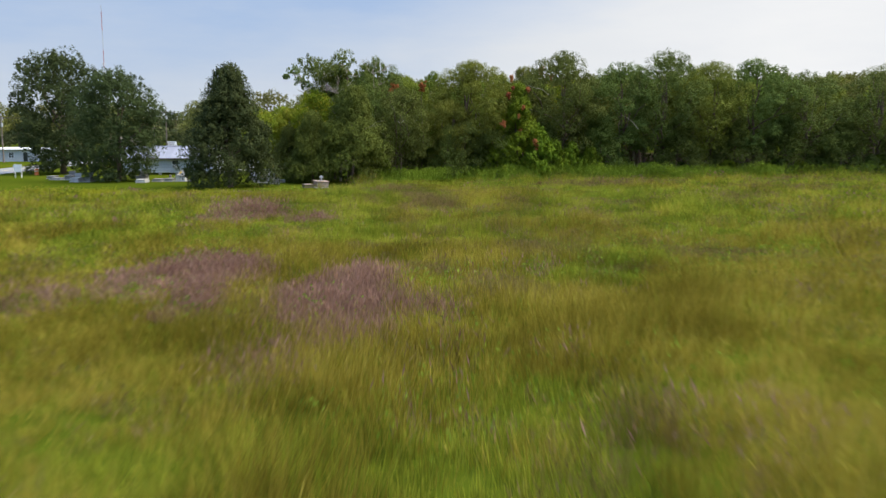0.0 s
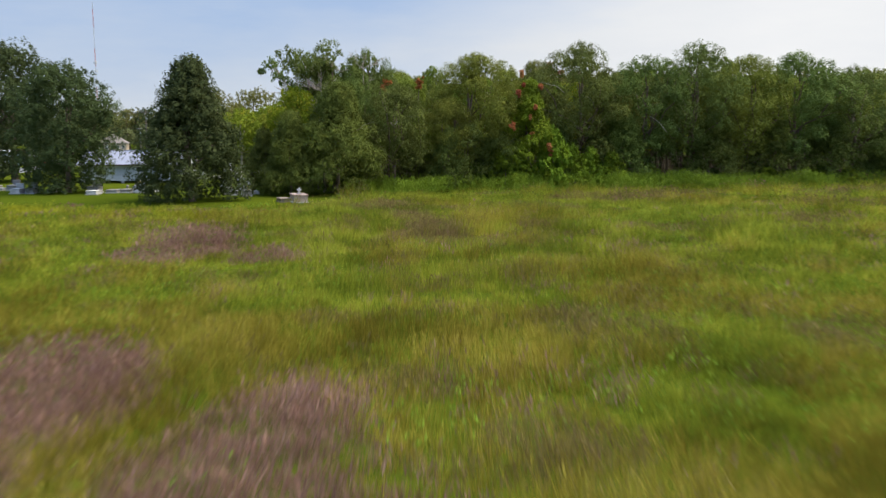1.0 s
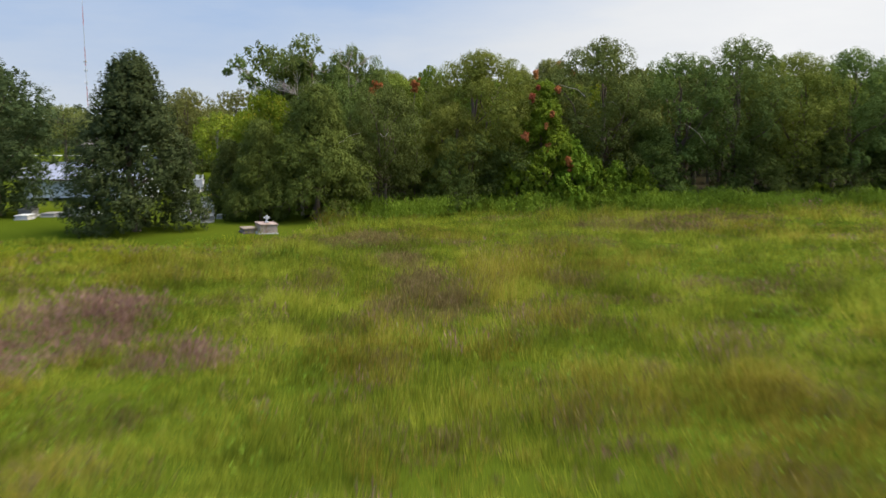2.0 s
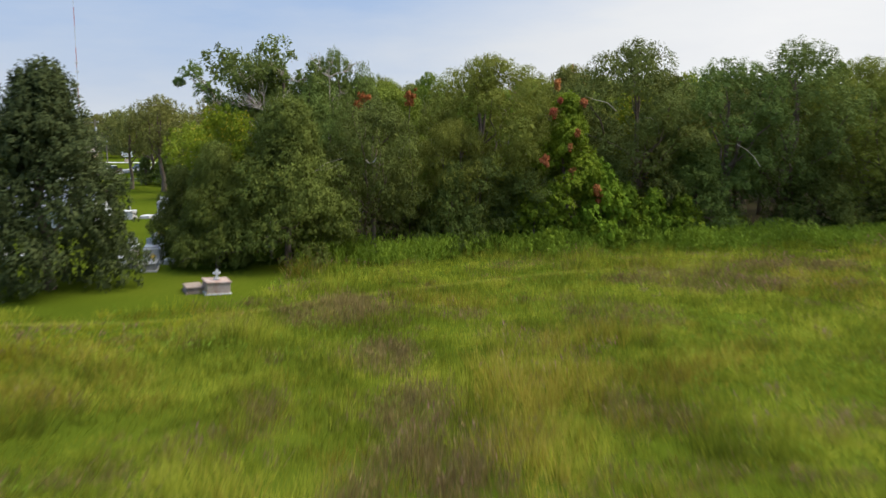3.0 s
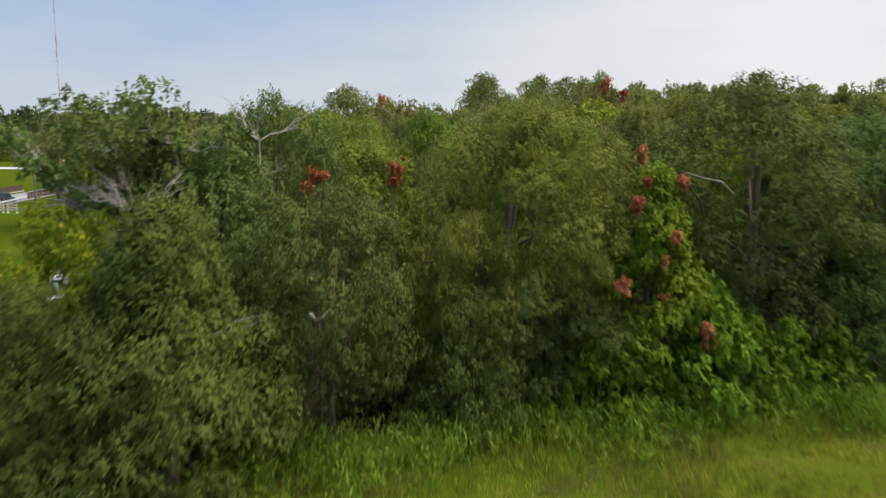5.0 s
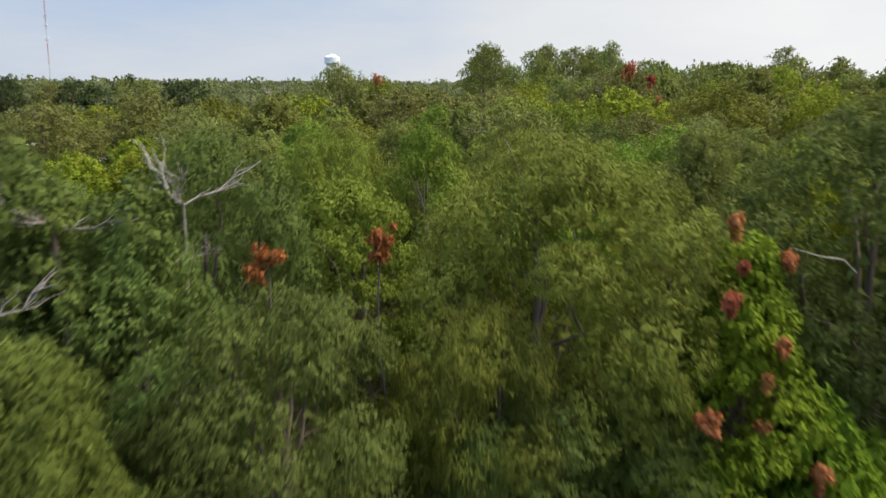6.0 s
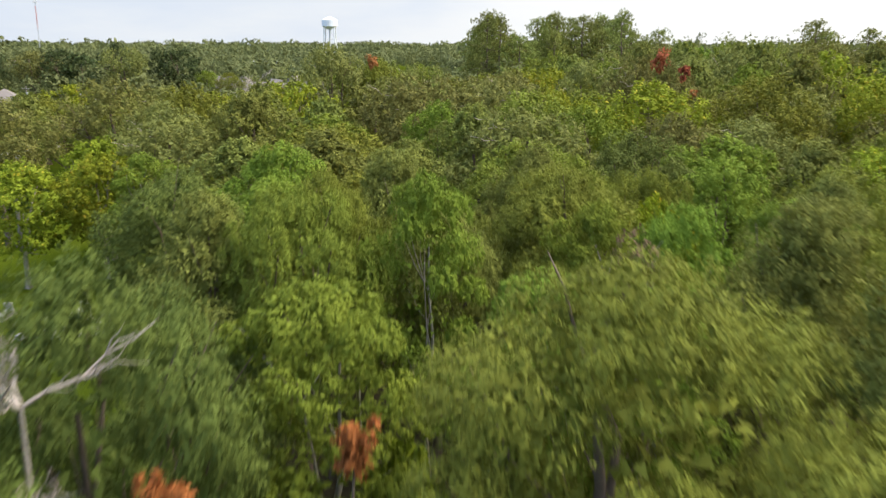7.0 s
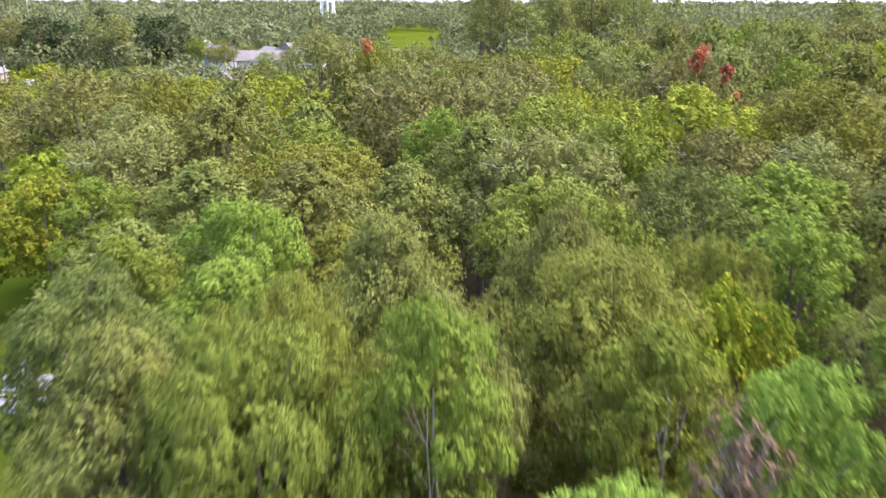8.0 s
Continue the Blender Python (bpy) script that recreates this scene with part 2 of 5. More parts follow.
PAINT_WHITE = solid_mat("white_car_paint", (0.7, 0.7, 0.7), (0.78, 0.78, 0.78), 1.0, 0.3, 0, 0, 9)
RUBBER = solid_mat("black_rubber", (0.012, 0.012, 0.012), (0.022, 0.022, 0.022), 2.0, 0.9, 0, 0.1, 20)
GLASS = solid_mat("dark_window_glass", (0.02, 0.025, 0.03), (0.035, 0.04, 0.05), 0.6, 0.08, 0, 0, 5, 0.6)
LAMP_RED = solid_mat("red_lens", (0.35, 0.02, 0.02), (0.45, 0.03, 0.03), 2.0, 0.3, 0, 0, 9)
TANK_PAINT = solid_mat("chalky_tank_paint", (0.86, 0.86, 0.86), (0.9, 0.9, 0.9), 0.2, 0.7, 0, 0.02, 3)
LEAF_ORANGE = leaf_mat("orange_leaves", (0.2, 0.06, 0.02), (0.38, 0.13, 0.045), (0.48, 0.2, 0.07))

# ---- mesh helpers ----
def mesh_np(name, verts, faces, mat, smooth=False):
    """A mesh from arrays: verts (n, 3) and faces (m, 3 or 4)."""
    verts, faces = np.asarray(verts, np.float32), np.asarray(faces, np.int32)
    me = bpy.data.meshes.new(name)
    k = faces.shape[1]
    me.vertices.add(len(verts))
    me.vertices.foreach_set("co", verts.ravel())
    me.loops.add(faces.size)
    me.loops.foreach_set("vertex_index", faces.ravel())
    me.polygons.add(len(faces))
    me.polygons.foreach_set("loop_start", np.arange(0, faces.size, k, dtype=np.int32))
    me.update(calc_edges=True)
    me.materials.append(mat)
    if smooth:
        me.shade_smooth()
    return me


def bm_mesh(name, bm, mat, smooth=False):
    me = bpy.data.meshes.new(name)
    bmesh.ops.recalc_face_normals(bm, faces=bm.faces)
    bm.to_mesh(me)
    bm.free()
    me.materials.append(mat)
    if smooth:
        me.shade_smooth()
    return me


def part(name, bm, mat, parent, label="", smooth=False):
    """Links a bmesh, or a mesh, as one mesh object under a thing or a part."""
    me = bm if isinstance(bm, bpy.types.Mesh) else bm_mesh(name, bm, mat, smooth)
    ob = new(name, me)
    ob.parent = parent
    if label:
        ob["label"] = label
    return ob


def thing(name, label, category, m=None, group="", kind=""):
    ob = tagged(new(name), label, category, group, kind)
    ob.empty_display_size = 0.3
    if m is not None:
        ob.matrix_basis = m
    return ob


def box(bm, x0, y0, z0, x1, y1, z1, bevel=0.0):
    vs = [bm.verts.new(c) for c in ((x0, y0, z0), (x1, y0, z0), (x1, y1, z0), (x0, y1, z0), (x0, y0, z1), (x1, y0, z1), (x1, y1, z1), (x0, y1, z1))]
    fs = [bm.faces.new([vs[i] for i in q]) for q in ((3, 2, 1, 0), (4, 5, 6, 7), (0, 1, 5, 4), (1, 2, 6, 5), (2, 3, 7, 6), (3, 0, 4, 7))]
    if bevel:
        edges = list({e for f in fs for e in f.edges})
        bmesh.ops.bevel(bm, geom=edges, offset=bevel, segments=2, affect="EDGES", profile=0.6)
    return bm


def bbox(x0, y0, z0, x1, y1, z1, bevel=0.0):
    return box(bmesh.new(), x0, y0, z0, x1, y1, z1, bevel)


def tube_arrays(points, radii, seg=6):
    """Vertices and quads of a tapering tube along points."""
    pts = np.asarray(points, float)
    tang = np.gradient(pts, axis=0)
    tang /= np.linalg.norm(tang, axis=1)[:, None] + 1e-9
    ref = np.array([1.0, 0.0, 0.0]) if abs(tang[0, 0]) < 0.8 else np.array([0.0, 1.0, 0.0])
    u = np.cross(tang, ref)
    u /= np.linalg.norm(u, axis=1)[:, None] + 1e-9
    v = np.cross(tang, u)
    a = np.linspace(0, 2 * np.pi, seg, endpoint=False)
    ring = pts[:, None, :] + np.asarray(radii)[:, None, None] * (np.cos(a)[None, :, None] * u[:, None, :] + np.sin(a)[None, :, None] * v[:, None, :])
    n = len(pts)
    i, j = np.meshgrid(np.arange(n - 1), np.arange(seg), indexing="ij")
    k = (j + 1) % seg
    q = np.stack([i * seg + j, i * seg + k, (i + 1) * seg + k, (i + 1) * seg + j], -1).reshape(-1, 4)
    return ring.reshape(-1, 3), q


def joined(pieces):
    vs, fs, base = [], [], 0
    for v, f in pieces:
        vs.append(v)
        fs.append(np.asarray(f) + base)
        base += len(v)
    return np.concatenate(vs), np.concatenate(fs)


def cyl(bm, x, y, z0, z1, r0, r1=None, seg=12):
    r1 = r0 if r1 is None else r1
    m = Matrix.Translation((x, y, (z0 + z1) / 2))
    bmesh.ops.create_cone(bm, cap_ends=True, segments=seg, radius1=r0, radius2=r1, depth=z1 - z0, matrix=m)
    return bm


def wander(g, a, b, n, amount):
    """A bent line of n points from a to b."""
    a, b = np.asarray(a, float), np.asarray(b, float)
    s = np.linspace(0, 1, n)[:, None]
    off = g.normal(0, amount, (n, 3)) * np.sin(np.pi * s)
    return a + (b - a) * s + off


def unit(v):
    return v / (np.linalg.norm(v, axis=-1, keepdims=True) + 1e-9)


def leaf_arrays(g, c, out_dir, length, width, loose=0.3, up=0.45, tri=False, spread=0.9):
    """One leaf at each place c, turned roughly outwards, broadest towards its upper end."""
    n = unit(out_dir * 0.8 + np.array([0, 0, up]) + g.normal(0, loose, c.shape))
    u = unit(np.cross(n, np.cross(np.array([0.0, 0.0, 1.0]), n)) + g.normal(0, spread, c.shape))
    v = unit(np.cross(n, u))
    k = g.uniform(0.65, 1.3, (len(c), 1))
    L, W = u * length * k * 0.5, v * width * k * 0.5
    if tri:
        return np.stack([c + L * 0.8 + W, c + L * 0.8 - W, c - L * 1.2], 1).reshape(-1, 3), np.arange(len(c) * 3).reshape(-1, 3)
    verts = np.stack([c - L, c + W - L * 0.1, c + L, c - W - L * 0.1], 1).reshape(-1, 3)
    faces = np.arange(len(c) * 4).reshape(-1, 4)
    return verts, faces


def lattice_noise(x, y, scale, seed):
    """Smooth value noise in 0..1, for patches in the field."""
    g = np.random.default_rng(seed).random((64, 64))
    fx, fy = x / scale + 500, y / scale + 500
    ix, iy = np.floor(fx).astype(int), np.floor(fy).astype(int)
    tx, ty = fx - ix, fy - iy
    tx, ty = tx * tx * (3 - 2 * tx), ty * ty * (3 - 2 * ty)
    a, b = g[ix % 64, iy % 64], g[(ix + 1) % 64, iy % 64]
    c, d = g[ix % 64, (iy + 1) % 64], g[(ix + 1) % 64, (iy + 1) % 64]
    return (a * (1 - tx) + b * tx) * (1 - ty) + (c * (1 - tx) + d * tx) * ty


# ---- plan: wood's edge, wood's west side, mown ground ----
EDGE_X, EDGE_Y = [-60, -20, -10, -7, 5, 22, 35, 60, 100, 160], [105, 106, 107, 111, 115.5, 118.5, 121, 125, 128, 130]
WEST_Y, WEST_X = [105, 120, 130, 140, 150, 168, 180, 200, 206, 230, 260, 300, 400], [-15, -15, -14.5, -17.5, -21.5, -24, -29, -38, -57, -64, -76, -90, -104]


def edge_y(x):
    return np.interp(x, EDGE_X, EDGE_Y)


def west_x(y):
    return np.interp(y, WEST_Y, WEST_X)


def mown(x, y):
    """Whether a place is on the short grass round the graves."""
    line = np.interp(x, [-80, -50, -20, -14, -12, -10.5], [96, 93, 90.5, 91.6, 93.4, 103])
    return (x < -10.6) & (y > line + 0.8 * np.sin(x * 0.7))


TRACK_X, TRACK_Y = [-40.0, -15.7, -12.4, -8.9, -4.9, 0.1, 6.0, 12.5, 19.5, 25.3, 60.0], [85.0, 89.2, 90.6, 93.3, 96.8, 100.0, 103.5, 106.0, 108.0, 109.3, 118.0]


# ---- ground ----
def build_ground():
    xs = np.concatenate([np.linspace(-3000, -140, 12), np.linspace(-130, 150, 71), np.linspace(170, 3000, 12)])
    ys = np.concatenate([np.linspace(-600, -30, 6), np.linspace(-20, 300, 81), np.linspace(330, 4500, 20)])
    X, Y = np.meshgrid(xs, ys)
    Z = (lattice_noise(X, Y, 14, 3) - 0.5) * 0.3 * ((Y < 118) & (Y > -20) & (X > -58) & (X < 140) & ~mown(X, Y))
    v = np.stack([X, Y, Z], -1).reshape(-1, 3)
    nx = len(xs)
    i, j = np.meshgrid(np.arange(len(ys) - 1), np.arange(nx - 1), indexing="ij")
    q = np.stack([i * nx + j, i * nx + j + 1, (i + 1) * nx + j + 1, (i + 1) * nx + j], -1).reshape(-1, 4)
    tagged(new("ground", mesh_np("ground", v, q, GROUND, True)), "flat ground of short green mown grass", "ground", kind="structure")
    # a trodden track that skirts the wood
    tx = np.arange(-24, 50, 0.8)
    ty = np.interp(tx, TRACK_X, TRACK_Y)
    v = []
    for side in (-0.42, 0.42):
        yy = ty + side * (1 + 0.35 * np.sin(tx * 0.9 + side))
        v.append(np.stack([tx, yy, (lattice_noise(tx, yy, 14, 3) - 0.5) * 0.3 + 0.05], -1))
    m = len(tx)
    i = np.arange(m - 1)
    q = np.stack([i, i + 1, m + i + 1, m + i], -1)
    tagged(new("track", mesh_np("track", np.concatenate(v), q, TRACK, True)), "narrow track of dry trodden grass", "track", kind="structure")
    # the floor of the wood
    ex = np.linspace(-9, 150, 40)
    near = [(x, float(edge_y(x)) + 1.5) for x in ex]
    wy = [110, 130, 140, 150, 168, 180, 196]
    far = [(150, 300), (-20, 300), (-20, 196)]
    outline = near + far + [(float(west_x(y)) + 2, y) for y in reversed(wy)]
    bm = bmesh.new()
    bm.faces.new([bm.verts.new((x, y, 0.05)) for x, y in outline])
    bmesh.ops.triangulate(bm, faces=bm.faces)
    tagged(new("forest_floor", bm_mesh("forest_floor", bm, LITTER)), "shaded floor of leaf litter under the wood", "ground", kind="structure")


build_ground()


# ---- trees ----
def crown_envelope(kind, f):
    if kind == "round":
        return 0.7 + 0.3 * f / 0.6 if f < 0.6 else max(0.0, 1 - ((f - 0.6) / 0.43) ** 2) ** 0.5
    if kind == "edge":
        return (1 - f**1.6) ** 0.75 * (0.88 + 0.12 * np.sin(np.pi * min(1, f * 1.4)))
    if kind == "cone":
        return (1 - f) ** 0.43 * (0.85 + 0.2 * np.sin(np.pi * min(1, f * 1.4)))
    if kind == "tall":
        return np.sin(np.pi * (0.2 + 0.78 * f)) ** 0.9 * 0.95
    return np.sin(np.pi * (0.3 + 0.62 * f))


def lobes_of(g, kind, h, base, R, n):
    """Centres and radii of the rounded masses that make up a crown."""
    out = []
    for i in range(n):
        f = (i + 0.5) / n
        f = f ** 0.9
        env = crown_envelope(kind, f) * R
        lr = R * g.uniform(0.19, 0.35)
        a = i * 2.39996 + g.uniform(-0.5, 0.5)
        rad = max(0.0, env - lr * 0.7) * g.uniform(0.7, 1.12)
        z = base + 0.6 * lr + f * (h - base - 1.7 * lr)
        out.append((np.array([math.cos(a) * rad, math.sin(a) * rad, z]), lr))
    out.append((np.array([g.uniform(-0.1, 0.1) * R, g.uniform(-0.1, 0.1) * R, h - R * 0.3]), R * 0.26))
    return out


def crown_leaves(g, lobes, puffs, per, length, width, drop=0.0, core=0, tri=True, puff=0.34, reach=(0.8, 1.04)):
    """Leaves on small rounded puffs spread evenly over each mass of the crown, over broad inner foliage that closes it."""
    pieces = []
    for c, r in lobes:
        i = np.arange(puffs) + 0.5
        zz = 1 - (1.36 if core else 1.72) * i / puffs
        a = i * 2.39996 + g.uniform(0, 6.28)
        rad = np.sqrt(np.clip(1 - zz * zz, 0, 1))
        d = unit(np.stack([np.cos(a) * rad, np.sin(a) * rad, zz], -1) + g.normal(0, 0.16, (puffs, 3)))
        pr = r * puff * g.uniform(0.6, 1.4, (puffs, 1))
        cc = c + d * r * g.uniform(*reach, (puffs, 1)) * np.array([1, 1, 0.86])
        D, C, P = np.repeat(d, per, 0), np.repeat(cc, per, 0), np.repeat(pr, per, 0)
        dd = unit(g.normal(0, 1, (puffs * per, 3)) + D * 0.8 + np.array([0, 0, 0.35]))
        p = C + dd * P * g.uniform(0.6, 1.15, (len(P), 1)) * np.array([1, 1, 1.2])
        if drop:
            p[:, 2] -= g.exponential(drop, len(p)) * 0.4
        keep = p[:, 2] > 0.12
        pieces.append(leaf_arrays(g, p[keep], unit(dd * 0.75 + D * 0.5)[keep], length, width, 0.16, 0.3, tri=tri, spread=0.6))
        if core:
            D, C, P = np.repeat(d, core, 0), np.repeat(cc, core, 0), np.repeat(pr, core, 0)
            dd = unit(g.normal(0, 0.8, D.shape) + D)
            p = C + dd * P * g.uniform(0.1, 0.6, (len(P), 1))
            size = min(max(0.22, 1.25 * length), r * puff)
            deep = unit(g.normal(0, 1, (44, 3)))
            q = c + deep * r * g.uniform(0.4, 0.66, (44, 1))
            for w, dirs, sz in ((p, unit(dd + D), size), (q, deep, 0.25 * r)):
                w[:, 2] = np.maximum(w[:, 2], 0.3)
                pieces.append(leaf_arrays(g, w, dirs, sz, sz * 0.7, 0.2, 0.2, tri=tri, spread=0.6))
    return joined(pieces)


def trunk_mesh(g, h, r, lean=0.04, mat=BARK, seg=7):
    top = np.array([g.normal(0, lean) * h, g.normal(0, lean) * h, h])
    pts = wander(g, (0, 0, -0.1), top, 7, 0.012 * h)
    rad = r * np.linspace(1, 0.3, 7)
    rad[0] *= 1.35
    return mesh_np("trunk", *tube_arrays(pts, rad, seg), mat, True), pts


def limb_mesh(g, a, b, r, mat=BARK, forks=2, seg=5):
    pts = wander(g, a, b, 6, 0.05 * np.linalg.norm(np.asarray(b) - np.asarray(a)))
    pieces = [tube_arrays(pts, r * np.linspace(1, 0.25, 6), seg)]
    for _ in range(forks):
        k = g.integers(1, 4)
        d = (pts[-1] - pts[0]) * g.uniform(0.2, 0.38) + g.normal(0, 0.1, 3) * np.linalg.norm(pts[-1] - pts[0])
        pieces.append(tube_arrays(wander(g, pts[k], pts[k] + d, 4, 0.08), r * 0.5 * np.linspace(1, 0.2, 4), 4))
    return mesh_np("limb", *joined(pieces), mat, True)


def spray(g, c, r):
    """Uneven bunches that hang together as one spray of leaves."""
    return [(c + g.normal(0, 1, 3) * np.array([0.5, 0.3, 0.55]) * r, r * g.uniform(0.28, 0.6)) for _ in range(7)]


def make_tree(name, label, seed, h, R, base, kind, mat, n_lobes, clumps, per, leaf=(0.24, 0.13), n_limbs=4, bare=0, red=0, drop=0.0, trunk_r=None, bark=BARK, tri=True, core=4, puff=0.3, reach=(0.82, 1.04)):
    """A tree as a template at the origin: trunk, limbs, crown, and where wanted bare branches and reddened sprays."""
    g = np.random.default_rng(seed)
    ob = thing(name, label, "tree")
    tr = trunk_r or 0.018 * h + 0.04
    me, pts = trunk_mesh(g, base + (h - base) * 0.72, tr, mat=bark)
    part("trunk", me, bark, ob)
    lobes = lobes_of(g, kind, h, base, R, n_lobes)
    picks = g.permutation(len(lobes))[:n_limbs]
    for i in picks:
        c, r = lobes[i]
        k = pts[min(5, max(2, int(6 * (c[2] * 0.6) / (pts[-1, 2] + 0.1))))]
        part("limb", limb_mesh(g, k, c + unit(c - k) * r * 0.6, tr * 0.42, bark, 2), bark, ob)
    v, f = crown_leaves(g, lobes, clumps, per, *leaf, drop=drop, core=core, tri=tri, puff=puff, reach=reach)
    low = max(base, 0.4)
    q = np.stack([g.uniform(-1, 1, 640), g.uniform(-1, 1, 640), g.uniform(0, 0.9, 640)], -1)
    q = q[(q[:, 0] ** 2 + q[:, 1] ** 2) < 1]
    env = np.array([crown_envelope(kind, t) for t in q[:, 2]]) * R * 0.62
    q = np.stack([q[:, 0] * env, q[:, 1] * env, low + q[:, 2] * (h - low - 0.2 * R)], -1)
    inner = leaf_arrays(g, q, unit(q * np.array([1, 1, 0.1])), 0.078 * R, 0.062 * R, 0.4, 0.2, tri=tri)
    part("crown", mesh_np("crown", *joined([(v, f), inner]), mat), mat, ob)
    for i in range(bare):
        c, r = lobes[g.integers(len(lobes) // 3, len(lobes))]
        d = unit(c * np.array([1, 1, 0]) + np.array([0, 0, r * 0.3]))
        part("dead_branch", limb_mesh(g, c, c + d * r * g.uniform(1.35, 1.75), 0.04, BARK_DEAD, 4, 4), BARK_DEAD, ob, "bare pale dead branch")
    if red:
        for i in range(red):
            c, r = lobes[g.integers(0, len(lobes))]
            d = unit(c * np.array([1, 1, 0.0]) + g.normal(0, 0.5, 3) + np.array([0, -0.8, 0.3]))
            sp = spray(g, c + d * r * 1.05, r * g.uniform(0.24, 0.42))
            part("red_spray", mesh_np("red_spray", *crown_leaves(g, sp, 6, 9, leaf[0], leaf[1] * 0.9, puff=0.6, reach=(0.2, 1.25)), LEAF_RED), LEAF_RED, ob, "reddened autumn leaves")
    return ob, h, R


class Kind:
    """A template tree and the means to set copies of it."""

    def __init__(self, made, group):
        self.ob, self.h, self.R = made
        self.used = False
        self.ob["group"] = group

    def put(self, x, y, h, r, turn):
        m = pose(x, y, 0, 0, 0, turn)
        if not self.used:
            self.used = True
            self.ob.matrix_basis = m @ Matrix.Diagonal((r / self.R, r / self.R, h / self.h, 1))
            self.R, self.h = r, h
            return self.ob
        return copy_thing(self.ob, m @ Matrix.Diagonal((r / self.R, r / self.R, h / self.h, 1)))


WOOD = "trees of the wood"
NEAR = {
    "oak": [Kind(make_tree("oak_tree", "dark green broad oak with a lumpy leafy crown", 11 + i, 16.5, 6.0, 2.6, "round", LEAF_OAK, 23, 28, 42, (0.2, 0.105), 8), WOOD) for i in range(2)],
    "olive": [Kind(make_tree("willow_oak_tree", "olive green tree with fine narrow leaves", 21 + i, 16.5, 6.0, 1.6, "round", LEAF_WILLOW, 32, 36, 54, (0.2, 0.058), 8), WOOD) for i in range(2)],
    "grey": [Kind(make_tree("water_oak_tree", "grey-green tree with dull soft foliage", 31, 15.5, 5.4, 2.0, "tall", LEAF_GREY, 26, 28, 50, (0.19, 0.07), 4, drop=0.06), WOOD)],
    "bright": [Kind(make_tree("tallow_tree", "slender bright green young tree", 41 + i, 14.5, 3.5, 3.6, "round", LEAF_BRIGHT, 22, 22, 46, (0.165, 0.085), 5, trunk_r=0.13, bark=BARK_PALE), WOOD) for i in range(2)],
    "yellow": [Kind(make_tree("maple_tree", "yellowing green tree with patches of gold leaves", 51, 11.0, 4.3, 1.0, "round", LEAF_MAPLE, 22, 20, 30, (0.22, 0.13), 4), WOOD)],
    "vine": [Kind(make_tree("vine_covered_tree", "tree draped in yellow-green vines with red sprays", 61, 13.0, 3.9, -0.4, "edge", LEAF_VINE, 34, 22, 30, (0.23, 0.15), 3, 0, 4), WOOD)],
    "edge": [Kind(make_tree("edge_oak_tree", "dense dark oak leafy down to the ground", 71 + i, 13.5, 6.2, -0.6, "edge", LEAF_EDGE, 32, 24, 34, (0.23, 0.11), 7), WOOD) for i in range(2)],
    "edge_olive": [Kind(make_tree("edge_willow_oak_tree", "broad olive green oak leafy down to the ground", 77, 13.5, 6.2, -0.6, "edge", LEAF_EDGE_OLIVE, 38, 32, 40, (0.26, 0.085), 9, 2), WOOD)],
    "shrub": [Kind(make_tree("edge_shrub", "leafy green shrub at the foot of the wood", 91 + i, 4.6, 2.6, -0.4, "edge", (LEAF_VINE, LEAF_OAK)[i], 12, 12, 24, (0.25, 0.16), 1), WOOD) for i in range(2)],
    "oak_in": [Kind(make_tree("oak_tree", "dark green oak whose crown closes the canopy", 81, 15.5, 5.4, 7.0, "round", LEAF_OAK, 17, 28, 50, (0.18, 0.09), 5), WOOD)],
    "olive_in": [Kind(make_tree("willow_oak_tree", "olive green tree whose crown closes the canopy", 82 + i, 15.5, 5.4, 7.0, "round", LEAF_OLIVE, 20, 30, 56, (0.2, 0.06), 4), WOOD) for i in range(2)],
    "grey_in": [Kind(make_tree("water_oak_tree", "grey-green tree whose crown closes the canopy", 85, 15.0, 5.2, 7.0, "tall", LEAF_GREY, 20, 28, 52, (0.19, 0.07), 2, drop=0.06), WOOD)],
}


def canopy_set(leaves, seed):
    """Simpler trees for the canopy further off: puffs on a mass, leaves on a puff, leaf size."""
    puffs, per, size = leaves
    out = {}
    for i, (k, name, words, h, R, base, shape, mat) in enumerate([
        ("oak", "oak_tree", "dull brown-green oak in the canopy of the wood", 15.5, 5.4, 6.0, "round", LEAF_DULL),
        ("olive", "willow_oak_tree", "olive green tree in the canopy of the wood", 15.5, 5.4, 6.0, "round", LEAF_OLIVE),
        ("grey", "water_oak_tree", "dull grey-green tree in the canopy of the wood", 15.0, 5.2, 6.0, "tall", LEAF_GREY),
        ("bright", "tallow_tree", "bright green tree in the canopy of the wood", 14.5, 4.2, 5.0, "round", LEAF_BRIGHT),
        ("yellow", "maple_tree", "yellow-green tree in the canopy of the wood", 13.0, 4.8, 4.0, "round", LEAF_YELLOW),
    ]):
        out[k] = [Kind(make_tree(name, words, seed + i, h, R, base, shape, mat, 19, puffs, per, (size, size * 0.62), 3, 3 if k == "oak" else 0, core=6), WOOD)]
    return out


